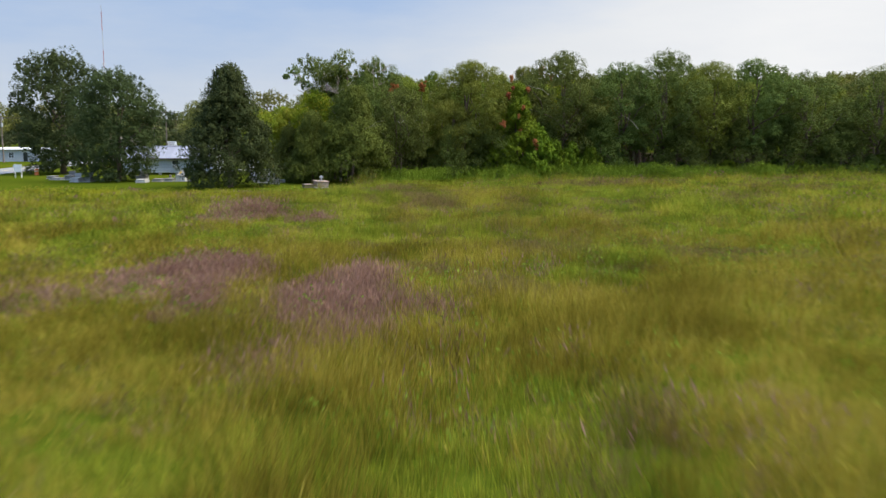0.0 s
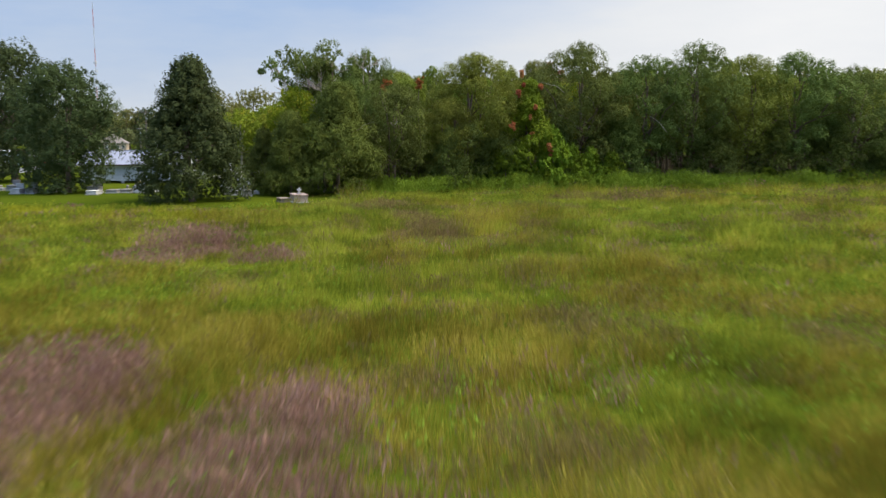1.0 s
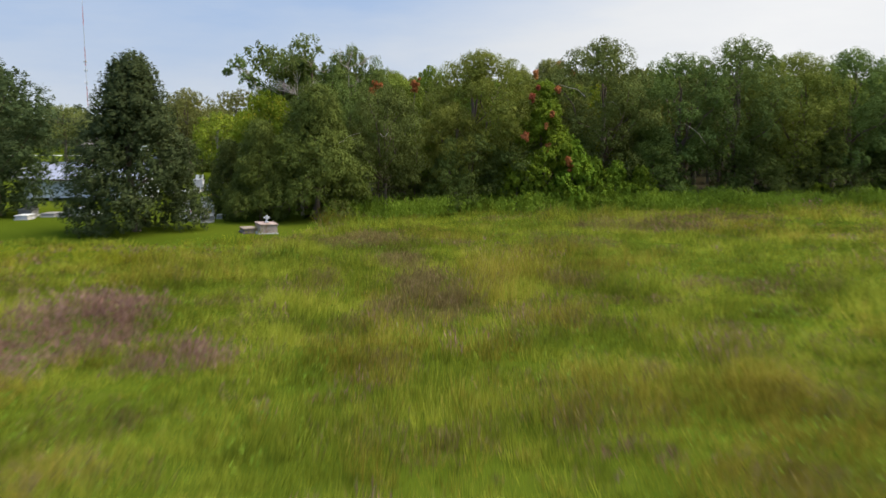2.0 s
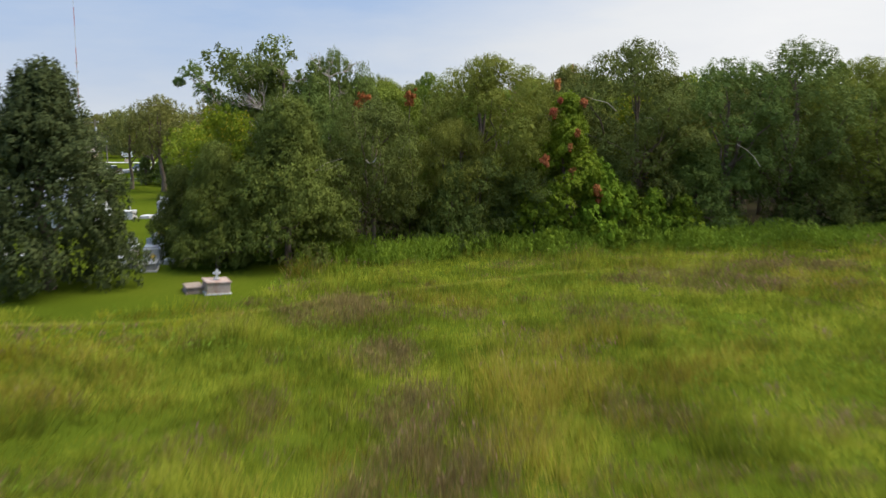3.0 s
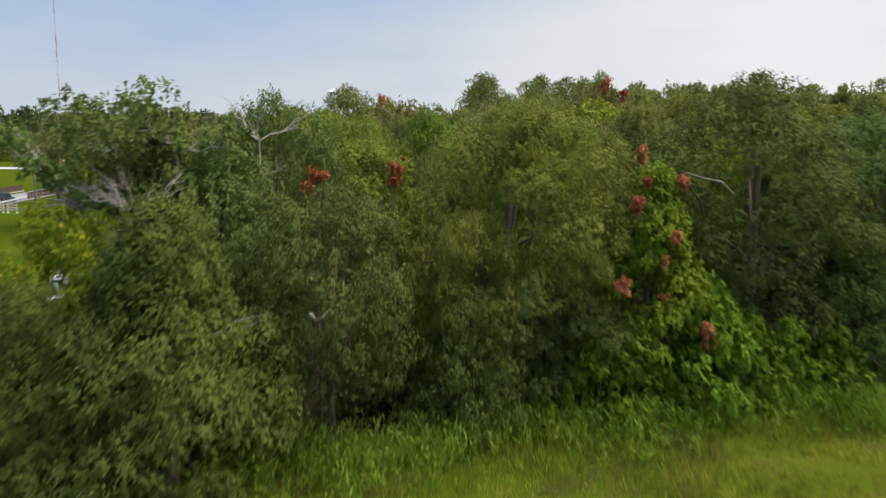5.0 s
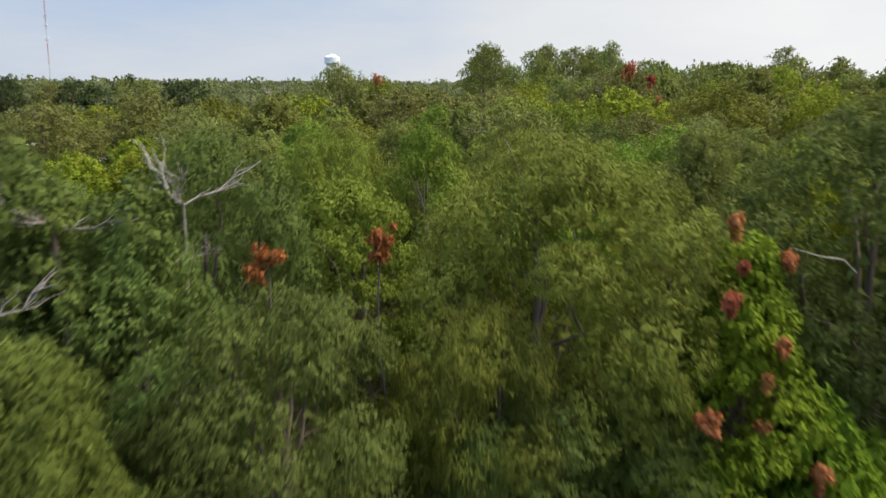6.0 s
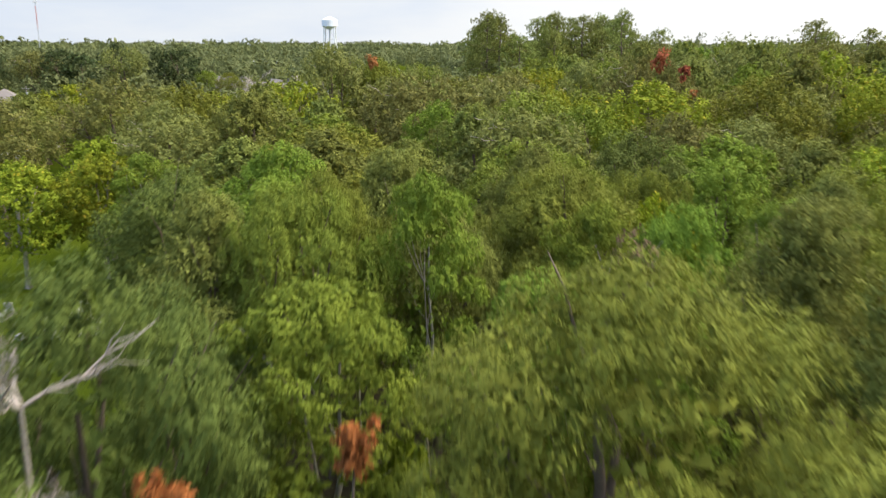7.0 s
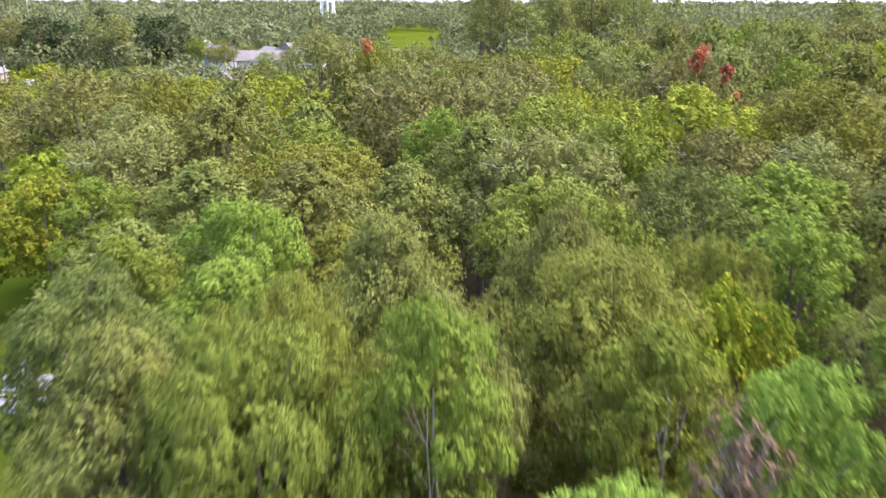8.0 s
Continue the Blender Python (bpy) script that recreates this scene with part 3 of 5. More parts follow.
MID = canopy_set((17, 26, 0.23), 111)
FAR = canopy_set((13, 12, 0.33), 141)
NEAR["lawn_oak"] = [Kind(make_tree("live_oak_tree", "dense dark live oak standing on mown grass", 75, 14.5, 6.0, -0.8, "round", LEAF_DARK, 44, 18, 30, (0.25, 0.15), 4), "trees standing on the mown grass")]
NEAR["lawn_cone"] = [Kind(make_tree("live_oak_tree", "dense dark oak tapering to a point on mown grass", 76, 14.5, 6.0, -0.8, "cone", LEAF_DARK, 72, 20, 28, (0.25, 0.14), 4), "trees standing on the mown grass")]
NEAR["pale"] = [Kind(make_tree("lawn_maple_tree", "yellow-green tree with pale forked trunk beside the graves", 53 + i, 11.0, 4.4, 2.6, "round", LEAF_YELLOW, 17, 16, 28, (0.26, 0.18), 6, 2, bark=BARK_PALE), "trees standing on the mown grass") for i in range(2)]
NEAR["vine_low"] = [NEAR["shrub"][0]]
# the dimmer light behind the house is put into these oaks' leaf colour
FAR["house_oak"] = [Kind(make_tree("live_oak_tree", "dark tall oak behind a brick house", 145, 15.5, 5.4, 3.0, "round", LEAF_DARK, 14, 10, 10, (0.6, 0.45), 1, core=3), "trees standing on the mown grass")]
PLACED = []
turner = np.random.default_rng(99)


def plant(lod, kind, x, y, h, r):
    opts = lod[kind]
    PLACED.append((x, y, r))
    return opts[turner.integers(len(opts))].put(x, y, h, r, turner.uniform(0, 360))


# trees of the wood's front and of the canopy that can be told apart: kind, x, y, height, radius
FRONT = [
    ("edge_olive", -11.5, 108, 12.4, 5.7), ("edge_olive", -16.4, 107.0, 9.2, 3.6), ("yellow", -16.2, 110.2, 12.0, 3.2), ("edge", -20.0, 110.5, 7.4, 2.8), ("edge", -20.4, 115, 7.2, 3.2),
    ("oak", -5.7, 113.2, 12.4, 4.4), ("edge", -4.0, 118.2, 7.5, 3.0), ("oak", -11, 116, 14.5, 4.6), ("oak", -14.8, 117, 16.3, 3.4), ("oak", -9.3, 120, 16.8, 4.0),
    ("olive", 3.8, 120.5, 16.6, 6.6), ("oak", -14.4, 119.5, 14.6, 4.2), ("olive", -16.8, 121.5, 12.8, 3.5), ("oak", 13.5, 161, 15.5, 5.2), ("olive", 0.9, 116.4, 11.0, 3.4),
    ("vine", 10.3, 118.0, 13.2, 3.9), ("oak", 17, 122.5, 18, 6.3), ("edge", 14.5, 120, 8, 3.6),
    ("oak", 25.5, 124.5, 16.5, 6.0), ("oak", 32, 125, 18.2, 6.0), ("edge", 22.5, 121.5, 9.5, 4.6), ("olive", 39.5, 127, 17, 6.2),
    ("oak", 47, 128.5, 17.4, 6.5), ("edge", 34, 124, 9, 4.5), ("edge", 43, 126, 9, 4.8),
    ("bright", -4.8, 127, 14.2, 3.9), ("bright", -1.4, 137, 16.2, 2.9), ("bright", 8.8, 134.2, 15.4, 2.7),
    ("oak", -9.6, 126.5, 14.2, 4.2), ("grey", -10.8, 136.5, 15.4, 5.0), ("edge", -15.2, 124.5, 9.8, 4.0), ("olive", 5.5, 145, 15.5, 5.5), ("grey", 12, 130, 16.5, 5.0),
    ("bright", 3.0, 131, 13.5, 3.2), ("bright", -9.5, 146, 14.5, 4.2),
    ("grey", -3.5, 149, 15.8, 5.0), ("bright", 15.5, 139.5, 14.5, 3.8), ("yellow", 19.5, 131, 14.5, 3.4),
    ("edge", 0.6, 114.6, 7.5, 3.0), ("oak", 2.6, 116.2, 8, 3.4), ("oak", 7.0, 117.2, 7, 3.0),
    ("bright", -17.5, 155, 13, 3.4), ("bright", -13.5, 161, 13.5, 3.4), ("bright", 6.2, 139, 14.5, 2.8),
]
for k, x, y, h, r in FRONT + [("vine_low", 13.2, 117.2, 7.5, 3.2), ("vine_low", 15.6, 118.4, 5.5, 2.8), ("vine_low", 7.4, 116, 5.2, 2.6), ("vine_low", 18, 119, 5, 2.6), ("vine_low", 20.8, 119.6, 4.6, 2.5), ("shrub", -1.6, 121, 6.5, 2.8), ("shrub", -0.4, 125, 7, 2.8), ("shrub", -2.2, 129.5, 7.5, 2.8)]:
    plant(NEAR, k, x, y, h, r)
for k, x, y, h, r in [("oak", 55, 129.5, 15.6, 6.8), ("edge", 51, 127, 9, 4.6), ("oak", 66, 130, 16.5, 6.5), ("edge", 60, 128.5, 9, 5), ("edge", 71, 129.5, 10, 5.5)]:
    plant(NEAR, k, x, y, h, r)
gs = np.random.default_rng(61)
for x in np.arange(-9, 74, 2.7):
    y = float(edge_y(x)) + gs.uniform(2.0, 4.5)
    if -8 < x < -1.5:  # a dark hollow under the overhanging crowns
        continue
    plant(NEAR, "shrub", float(x + gs.uniform(-0.8, 0.8)), y, gs.uniform(3.2, 5.4) * (1.0 if x < 20 else 0.6), gs.uniform(2.0, 3.0))
    PLACED.pop()
for k, x, y, h, r in [("olive", 79, 132, 15.5, 7), ("oak", 92, 133, 15.5, 7), ("yellow", 11.8, 196, 16.6, 5.0), ("oak", -16.5, 222, 21.5, 6.6), ("oak", 21.4, 191.5, 20.4, 6.0), ("olive", -10.6, 227.5, 19.6, 5.6)]:
    ob = plant(MID, k, x, y, h, r)
    for i, (wx, wy_, wz, wr) in enumerate([(21.2, 187.4, 20.0, 0.8), (23.6, 187, 18.6, 0.5), (24.6, 187.5, 16.4, 0.45)] if x == 21.4 else [(-10.3, 223.6, 19.0, 0.7)] if x == -10.6 else []):
        gq = np.random.default_rng(500 + i)
        c = np.array(ob.matrix_basis.inverted() @ Vector((wx, wy_, wz)))
        sp = spray(gq, c, wr * 0.8)
        part("red_spray", mesh_np("red_spray", *crown_leaves(gq, sp, 6, 8, 0.3, 0.18, puff=0.6, reach=(0.2, 1.2)), LEAF_RED), LEAF_RED, ob, "reddened autumn leaves")


def fill_wood():
    g = np.random.default_rng(5)
    kinds = ["oak", "olive", "grey", "bright", "yellow"]
    for y0 in np.arange(122, 268, 6.0):
        for x0 in np.arange(-99, 150, 6.2):
            x, y = x0 + g.uniform(-2.6, 2.6), y0 + g.uniform(-2.6, 2.6)
            roll, hh, rr = g.random(), g.uniform(12.6, 16.0), g.uniform(3.9, 5.6) * (1.0 if y0 < 160 else 1.32)
            hh += 2.6 * min(1.0, max(0.0, (y - 160) / 30)) + 3.8 * min(1.0, max(0.0, (y - 165) / 50)) * min(1.0, max(0.0, (x - 8) / 25))
            hh -= 4.4 if x < -12 and y > 212 else 0.0
            if y < edge_y(x) + 6.5 or x < west_x(y) + (3.5 if y < 172 else 1.5) or abs(x) > 0.56 * (y - 10) + 4:
                continue
            if abs(x + 1.2) < 3.4 and 117 < y < 131:  # a dark gap between the crowns
                continue
            if 199 < y < 209 and x < -22:
                continue
            close = y < 152 and abs(x) < 22
            rr *= 0.82 if close else 1.0
            if any((x - a) ** 2 + (y - b) ** 2 < ((0.47 if close else 0.54) * (r + rr)) ** 2 for a, b, r in PLACED):
                continue
            green = lattice_noise(np.array([x]), np.array([y]), 22, 8)[0]
            p = [0.14, 0.26, 0.14, 0.3, 0.16] if y < 186 and x > 4 else [0.2, 0.3, 0.25, 0.2, 0.05] if y < 170 else [0.34, 0.16, 0.4, 0.04, 0.06]
            p = np.array(p) * np.array([1, 1, 1, 0.3 + 1.6 * green, 0.4 + green])
            k = kinds[int(np.searchsorted(np.cumsum(p / p.sum()), roll))]
            if k == "bright":
                rr *= 0.8
            plant(NEAR if close else MID if y < 192 and abs(x) < 0.5 * (y - 95) + 12 or y < 140 else FAR, k + "_in" if close and k in ("oak", "olive", "grey") else k, x, y, hh, rr)


fill_wood()
# reddened sprays hanging on the vine-covered tree
vine = NEAR["vine"][0].ob
gr = np.random.default_rng(63)
for wx, wy_, wz, wr in [(8.0, 114.4, 7.5, 0.8), (12.4, 115.3, 5.2, 0.8), (8.7, 115.2, 11.2, 0.6), (10.8, 115.6, 9.6, 0.65), (9.3, 116.6, 13.6, 0.6), (11.6, 117.6, 12.1, 0.7), (10.2, 115.2, 8.6, 0.4), (9.4, 116.0, 12.4, 0.45)]:
    c = np.array(vine.matrix_basis.inverted() @ Vector((wx, wy_, wz)))
    sp = spray(gr, c, wr * 0.46)
    part("red_spray", mesh_np("red_spray", *crown_leaves(gr, sp, 6, 9, 0.24, 0.13, puff=0.6, reach=(0.2, 1.25)), LEAF_RED), LEAF_RED, vine, "reddened autumn leaves")
# a small tree gone brown among the green crowns
gd = np.random.default_rng(64)
brown = thing("dead_tree", "small dead tree with clinging brown leaves", "tree", pose(6.8, 133.0, 0), WOOD)
part("trunk", trunk_mesh(gd, 13.6, 0.14, 0.01, BARK_DEAD)[0], BARK_DEAD, brown)
for i in range(9):
    a, z = i * 2.4, 9.5 + 0.35 * i
    part("limb", limb_mesh(gd, (0, 0, z), (math.cos(a) * 1.1, math.sin(a) * 1.1, z + 1.6), 0.04, BARK_DEAD, 5, 4), BARK_DEAD, brown)
part("crown", mesh_np("crown", *crown_leaves(gd, [(np.array([0.5 * math.cos(i * 2.4), 0.5 * math.sin(i * 2.4), 10.8 + 0.45 * i]), 0.75) for i in range(7)], 9, 16, 0.34, 0.09), LEAF_DEAD), LEAF_DEAD, brown, "clinging brown leaves")
# tall trees behind the brick house
gh = np.random.default_rng(71)
for i in range(13):
    plant(FAR, ("house_oak", "house_oak", "oak", "house_oak")[i % 4], float(-200 + i * 9 + gh.uniform(-3, 3)), float(gh.uniform(392, 420)), gh.uniform(17, 22), gh.uniform(7, 9.5))
# trees that stand apart: by the graves, the houses and the road
for lod, k, x, y, h, r, t in [
    (NEAR, "lawn_oak", -59.8, 134, 19.5, 8.0, 0), (NEAR, "lawn_oak", -42.5, 111.5, 14.8, 6.3, 0), (NEAR, "lawn_cone", -24.6, 98.4, 14.2, 5.7, 0), (MID, "oak", -47, 190, 16.3, 6.5, 0), (MID, "oak", -55, 197, 14.5, 5.5, 0),
    (NEAR, "pale", -37.5, 174, 11.5, 4.8, 0), (NEAR, "pale", -31.5, 177, 11.8, 4.6, 0), (NEAR, "pale", -33.5, 184, 12.5, 4.6, 0), (NEAR, "bright", -25.6, 172, 12.5, 3.4, 0),
    (MID, "oak", -105, 270, 16, 8, 0), (MID, "oak", -122, 232, 16, 8, 0), (MID, "oak", -136, 240, 15, 8, 0),
]:
    ob = plant(lod, k, x, y, h, r)
    ob["group"] = "trees standing on the mown grass"


for i in range(9):
    ob = plant(NEAR, "shrub", -57 + i * 2.6 + float(gh.uniform(-0.6, 0.6)), float(gh.uniform(205, 213)), gh.uniform(4, 6), gh.uniform(3, 3.8))
    ob["label"] = "leafy green shrub beside the clearing"


# ---- bare and half-dead trees ----
def dead_tree(x, y, h, seed, limbs, leafy, label):
    g = np.random.default_rng(seed)
    ob = thing("dead_tree", label, "tree", pose(x, y, 0), WOOD)
    me, pts = trunk_mesh(g, h * 0.96, 0.34 if leafy else 0.14, 0.02, BARK_DEAD if leafy < 3 else BARK, 8)
    part("trunk", me, BARK, ob)
    sp = []
    for i in range(limbs):
        k = pts[g.integers(3, 7) if i > 2 else 6]
        a = g.uniform(0, 2 * np.pi) if i > 2 else i * 2.1 + 0.5
        d = np.array([math.cos(a), math.sin(a), g.uniform(0.0, 0.5) if leafy else g.uniform(0.35, 1.1)]) * g.uniform(1.8, 3.4)
        part("limb", limb_mesh(g, k, k + d, 0.045, BARK_DEAD, 12, 4), BARK_DEAD, ob, "grey bare limb")
        if i < leafy:
            sp.append((k + d * g.uniform(0.6, 1.0), g.uniform(1.0, 1.7)))
    sp += [(p + g.normal(0, 0.25, 3), g.uniform(0.7, 1.2)) for p in pts[3:]] if leafy else []
    if sp:
        part("crown", mesh_np("crown", *crown_leaves(g, sp, 14, 24, 0.27, 0.2, core=5), LEAF_OAK), LEAF_OAK, ob)
    return ob


big = dead_tree(-15.6, 115, 14.3, 301, 9, 6, "tall half-dead tree wrapped in dark ivy")
gb = np.random.default_rng(77)
part("limb", limb_mesh(gb, (0, 0, 10.2), (-4.1, -1.8, 14.0), 0.13, BARK_DEAD, 12), BARK_DEAD, big, "long grey leaning limb")
part("crown", mesh_np("crown", *crown_leaves(gb, [(np.array([-4.0, -1.8, 14.2]), 0.8), (np.array([-3.2, -1.4, 13.0]), 0.65), (np.array([-5.0, -1.8, 13.5]), 0.4), (np.array([-2.4, -1.0, 12.4]), 0.7), (np.array([-1.3, -0.6, 11.4]), 0.8)], 14, 22, 0.24, 0.14, core=3), LEAF_OAK), LEAF_OAK, big)
dead_tree(-9.4, 117.2, 14.8, 302, 9, 0, "bare grey dead tree standing in the wood")
dead_tree(-13.4, 111.6, 11.8, 306, 11, 0, "bare grey dead tree at the edge of the wood")
dead_tree(-12.5, 114.5, 14.4, 303, 8, 4, "half-dead tree with bare grey limbs")
dead_tree(-23.4, 204, 17.0, 305, 8, 0, "bare white dead tree beyond the wood")
for x, y, h, s in [(-2.9, 118.6, 13.2, 311), (-6.6, 116.6, 12.9, 312)]:
    g = np.random.default_rng(s)
    ob = thing("sapling_tree", "thin young tree with orange-red leaves at its top", "tree", pose(x, y, 0), WOOD)
    me, pts = trunk_mesh(g, h * 0.95, 0.1, 0.01)
    part("trunk", me, BARK, ob)
    part("crown", mesh_np("crown", *crown_leaves(g, spray(g, np.array([0, -0.1, h - 0.9]), 0.48) + spray(g, np.array([0.1, -0.1, h - 0.4]), 0.34), 6, 9, 0.2, 0.12, puff=0.55, reach=(0.2, 1.2)), LEAF_ORANGE), LEAF_ORANGE, ob, "orange-red leaves")
# long pale limbs that lean out of the wood
for name, pts_ in [("fallen_limb", [(-5.68, 107.6, 7.75), (-5.42, 107.6, 7.48), (-5.14, 107.6, 7.6), (-4.91, 107.6, 7.93)]), ("fallen_limb", [(24.7, 118.2, 8.75), (25.6, 118.4, 8.3), (26.4, 118.8, 7.7), (27.3, 119.6, 6.8)]), ("fallen_limb", [(11.6, 117.4, 12.7), (12.6, 117.4, 12.4), (13.6, 117.8, 12.2), (14.6, 118.8, 11.5)]), ("fallen_limb", [(16.4, 117.6, 10.9), (17.2, 117.6, 10.95), (17.9, 118.0, 10.5), (18.4, 119.4, 9.6)])]:
    v, f = tube_arrays(np.array(pts_), [0.07, 0.06, 0.06, 0.025] if pts_[0][0] < 0 else [0.015, 0.025, 0.035, 0.05], 6)
    tagged(new(name, mesh_np(name, v, f, BARK_PALE, True)), "pale bare limb hanging out of the wood's edge", "branch")


# ---- pines on the horizon ----
def pine(seed, h):
    g = np.random.default_rng(seed)
    ob = thing("pine_tree", "tall dark pine with flat-layered needle crown", "tree", None, "pines beyond the wood")
    me, pts = trunk_mesh(g, h * 0.97, 0.3, 0.012)
    part("trunk", me, BARK, ob)
    lobes = []
    for i in range(34):
        f = 0.5 + 0.5 * (i / 33)
        a, rr = i * 2.4, 5.0 * math.sqrt(max(0.02, 1 - ((f - 0.5) / 0.5) ** 2)) * g.uniform(0.35, 1.05)
        lobes.append((np.array([math.cos(a) * rr, math.sin(a) * rr, h * f - 0.8]), g.uniform(0.8, 1.4)))
        if i % 2 == 0:
            part("limb", limb_mesh(g, pts[min(6, int(f * 6))], lobes[-1][0], 0.08, BARK, 0, 4), BARK, ob)
    v, f = crown_leaves(g, lobes, 8, 9, 0.45, 0.24, core=2)
    part("crown", mesh_np("crown", v, f, LEAF_PINE), LEAF_PINE, ob)
    return ob, h, 5.0


PINES = [Kind(pine(401, 29.0), "pines beyond the wood"), Kind(pine(402, 27.0), "pines beyond the wood")]
gp = np.random.default_rng(12)
for i in range(40):
    PINES[i % 2].put(gp.uniform(12, 60), gp.uniform(335, 400), gp.uniform(23, 30.5), gp.uniform(5.5, 7.5), gp.uniform(0, 360))
for x, y, h in [(71, 268, 26), (75, 272, 24), (82, 290, 24), (98, 300, 25), (110, 290, 26), (125, 310, 25), (95, 285, 22)]:
    PINES[0].put(x, y, h, 6, gp.uniform(0, 360))


# ---- far woods, past counting ----
def open_place(x, y):
    """Ground kept clear of far trees: road, lots, houses and fields beyond the wood."""
    road = np.abs(x - np.interp(y, [110, 155, 200, 240, 280, 330, 420], [-68, -77, -84, -87, -86, -84, -80])) < 12
    lot = (x > -165) & (x < -72) & (y < 386)
    town = (x > -0.27 * (y - 113) - 5) & (x < -26) & (y > 318) & (y < 470)
    field = (x > -0.065 * (y - 113) - 2) & (x < 0.012 * (y - 113)) & (y > 290) & (y < 760)
    return road & (y < 420) | lot | town | field


def far_woods():
    g = np.random.default_rng(17)
    pieces = []
    for name, y0, y1, step, quads, size, hr in [("a", 268, 460, 9.5, 230, 1.1, (8, 17)), ("b", 460, 900, 17, 150, 2.0, (8, 18)), ("c", 900, 2600, 46, 90, 5.0, (9, 22))]:
        for y in np.arange(y0, y1, step):
            w = 0.62 * y
            xs = np.arange(-w, w, step)
            xs = xs + g.uniform(-0.4, 0.4, len(xs)) * step
            ys = y + g.uniform(-0.4, 0.4, len(xs)) * step
            ok = ~open_place(xs, ys) & ((xs > west_x(ys) + 2) | (ys > 386)) & (lattice_noise(xs, ys, 70, 4) > (0.2 if name != "c" else 0.1))
            for x, yy in zip(xs[ok], ys[ok]):
                h, R = g.uniform(*hr), step * g.uniform(0.5, 0.72)
                R = min(R, 16) * g.uniform(0.7, 1.05)
                h *= 0.7 + 0.6 * lattice_noise(np.array([x]), np.array([yy]), 55, 9)[0]
                if x < -20 and yy < 400:
                    h *= 0.72
                if x > 30 and yy < 460:
                    h *= 1.3
                d = unit(g.normal(0, 1, (quads, 3)) + np.array([0, 0, 0.35]))
                lump = 1 + 0.3 * np.sin(d[:, 0] * 4 + x) * np.sin(d[:, 1] * 4 + yy)
                c = d * np.stack([R * lump, R * lump, 0.42 * h * lump], -1) * g.uniform(0.8, 1.0, (quads, 1)) + np.array([x, yy, h * 0.58])
                pieces.append(leaf_arrays(g, c, d, size, size * 0.8, 0.12, tri=True))
    v, f = joined(pieces)
    tagged(new("far_woods", mesh_np("far_woods", v, f, LEAF_FAR)), "dark green woods stretching to the horizon", "woods", kind="stuff")


far_woods()


# ---- the field ----
def blades(g, x, y, height, width, ox, oy, z0):
    """Thin blades from their bases; each leans away from the middle of its tuft by (ox, oy)."""
    n = len(x)
    a = g.uniform(0, 2 * np.pi, n)
    bx, by = np.cos(a) * width * 0.5, np.sin(a) * width * 0.5
    base0 = np.stack([x - bx, y - by, z0 - 0.1], -1)
    base1 = np.stack([x + bx, y + by, z0 - 0.1], -1)
    tip = np.stack([x + (np.clip(ox, -0.4, 0.4) * 1.7 + g.normal(0, 0.16, n) + 0.05) * height, y + (np.clip(oy, -0.4, 0.4) * 1.7 + g.normal(0, 0.16, n)) * height, z0 + height], -1)
    return np.stack([base0, base1, tip], 1).reshape(-1, 3), np.arange(n * 3).reshape(-1, 3), tip


def plumes(g, tip, size, width):
    """Soft seed heads: a thin diamond down from each tip, as two triangles."""
    n = len(tip)
    a = g.uniform(0, 2 * np.pi, n)
    w = np.stack([np.cos(a), np.sin(a), np.zeros(n)], -1) * (width * g.uniform(0.6, 1.3, n))[:, None]
    low = tip - np.stack([g.normal(0, 0.1, n), g.normal(0, 0.1, n), size * g.uniform(0.7, 1.2, n)], -1)
    mid = (tip * 0.4 + low * 0.6)
    v = np.stack([tip, mid + w, low, mid - w], 1).reshape(-1, 3)
    q = np.arange(n * 4).reshape(-1, 4)
    return v, np.concatenate([q[:, [0, 1, 2]], q[:, [0, 2, 3]]])


# patches of seed-headed grass: x, y, half width, half depth, strength
PURPLE = [(-10.7, 34.8, 3.0, 5.2, 1.0), (-8.6, 28.6, 1.0, 2.4, 0.8), (-3.7, 30.0, 2.0, 5.4, 1.0), (-2.4, 25.0, 1.1, 3.0, 1.0), (-0.6, 28.0, 1.6, 2.2, 0.5), (-14.8, 63, 3.0, 6.0, 1.0), (-13.6, 29.0, 1.8, 2.6, 0.35), (-9.4, 59, 2, 2, 0.5), (-4.4, 20.5, 1.2, 1.8, 0.4)]
BROWN = [(-4.3, 91.5, 1.6, 2.2, 0.9), (-6.4, 89.3, 1.8, 2.0, 0.8), (12.1, 100.8, 1.8, 1.6, 0.9), (20.9, 105.7, 2.4, 1.4, 0.8), (1.0, 90.9, 1.6, 1.4, 0.6), (13.8, 42, 2.2, 2.4, 0.9), (5.0, 43.5, 2.0, 2.0, 0.7), (2.4, 31.5, 1.8, 2.2, 0.5), (-0.9, 67.3, 2.2, 3.2, 1.0), (-2.7, 82, 1.6, 3.0, 0.9), (-6.1, 92.5, 3.8, 2.6, 0.85), (-1.3, 74.4, 1.5, 2.6, 0.9), (6.6, 73.5, 1.5, 2.2, 0.45), (17.6, 100, 4.5, 4.0, 0.6), (25.6, 107, 6, 3.0, 0.7), (38, 94, 6, 4, 0.5), (14.7, 72.5, 2.5, 2.5, 0.6), (-1.0, 36.5, 1.6, 2.2, 0.4), (5.6, 42, 2, 3, 0.4), (-7, 26.5, 2.5, 2, 0.35), (28, 78, 3, 3, 0.5), (9, 90, 3, 3, 0.45), (45, 108, 9, 3, 0.6)]


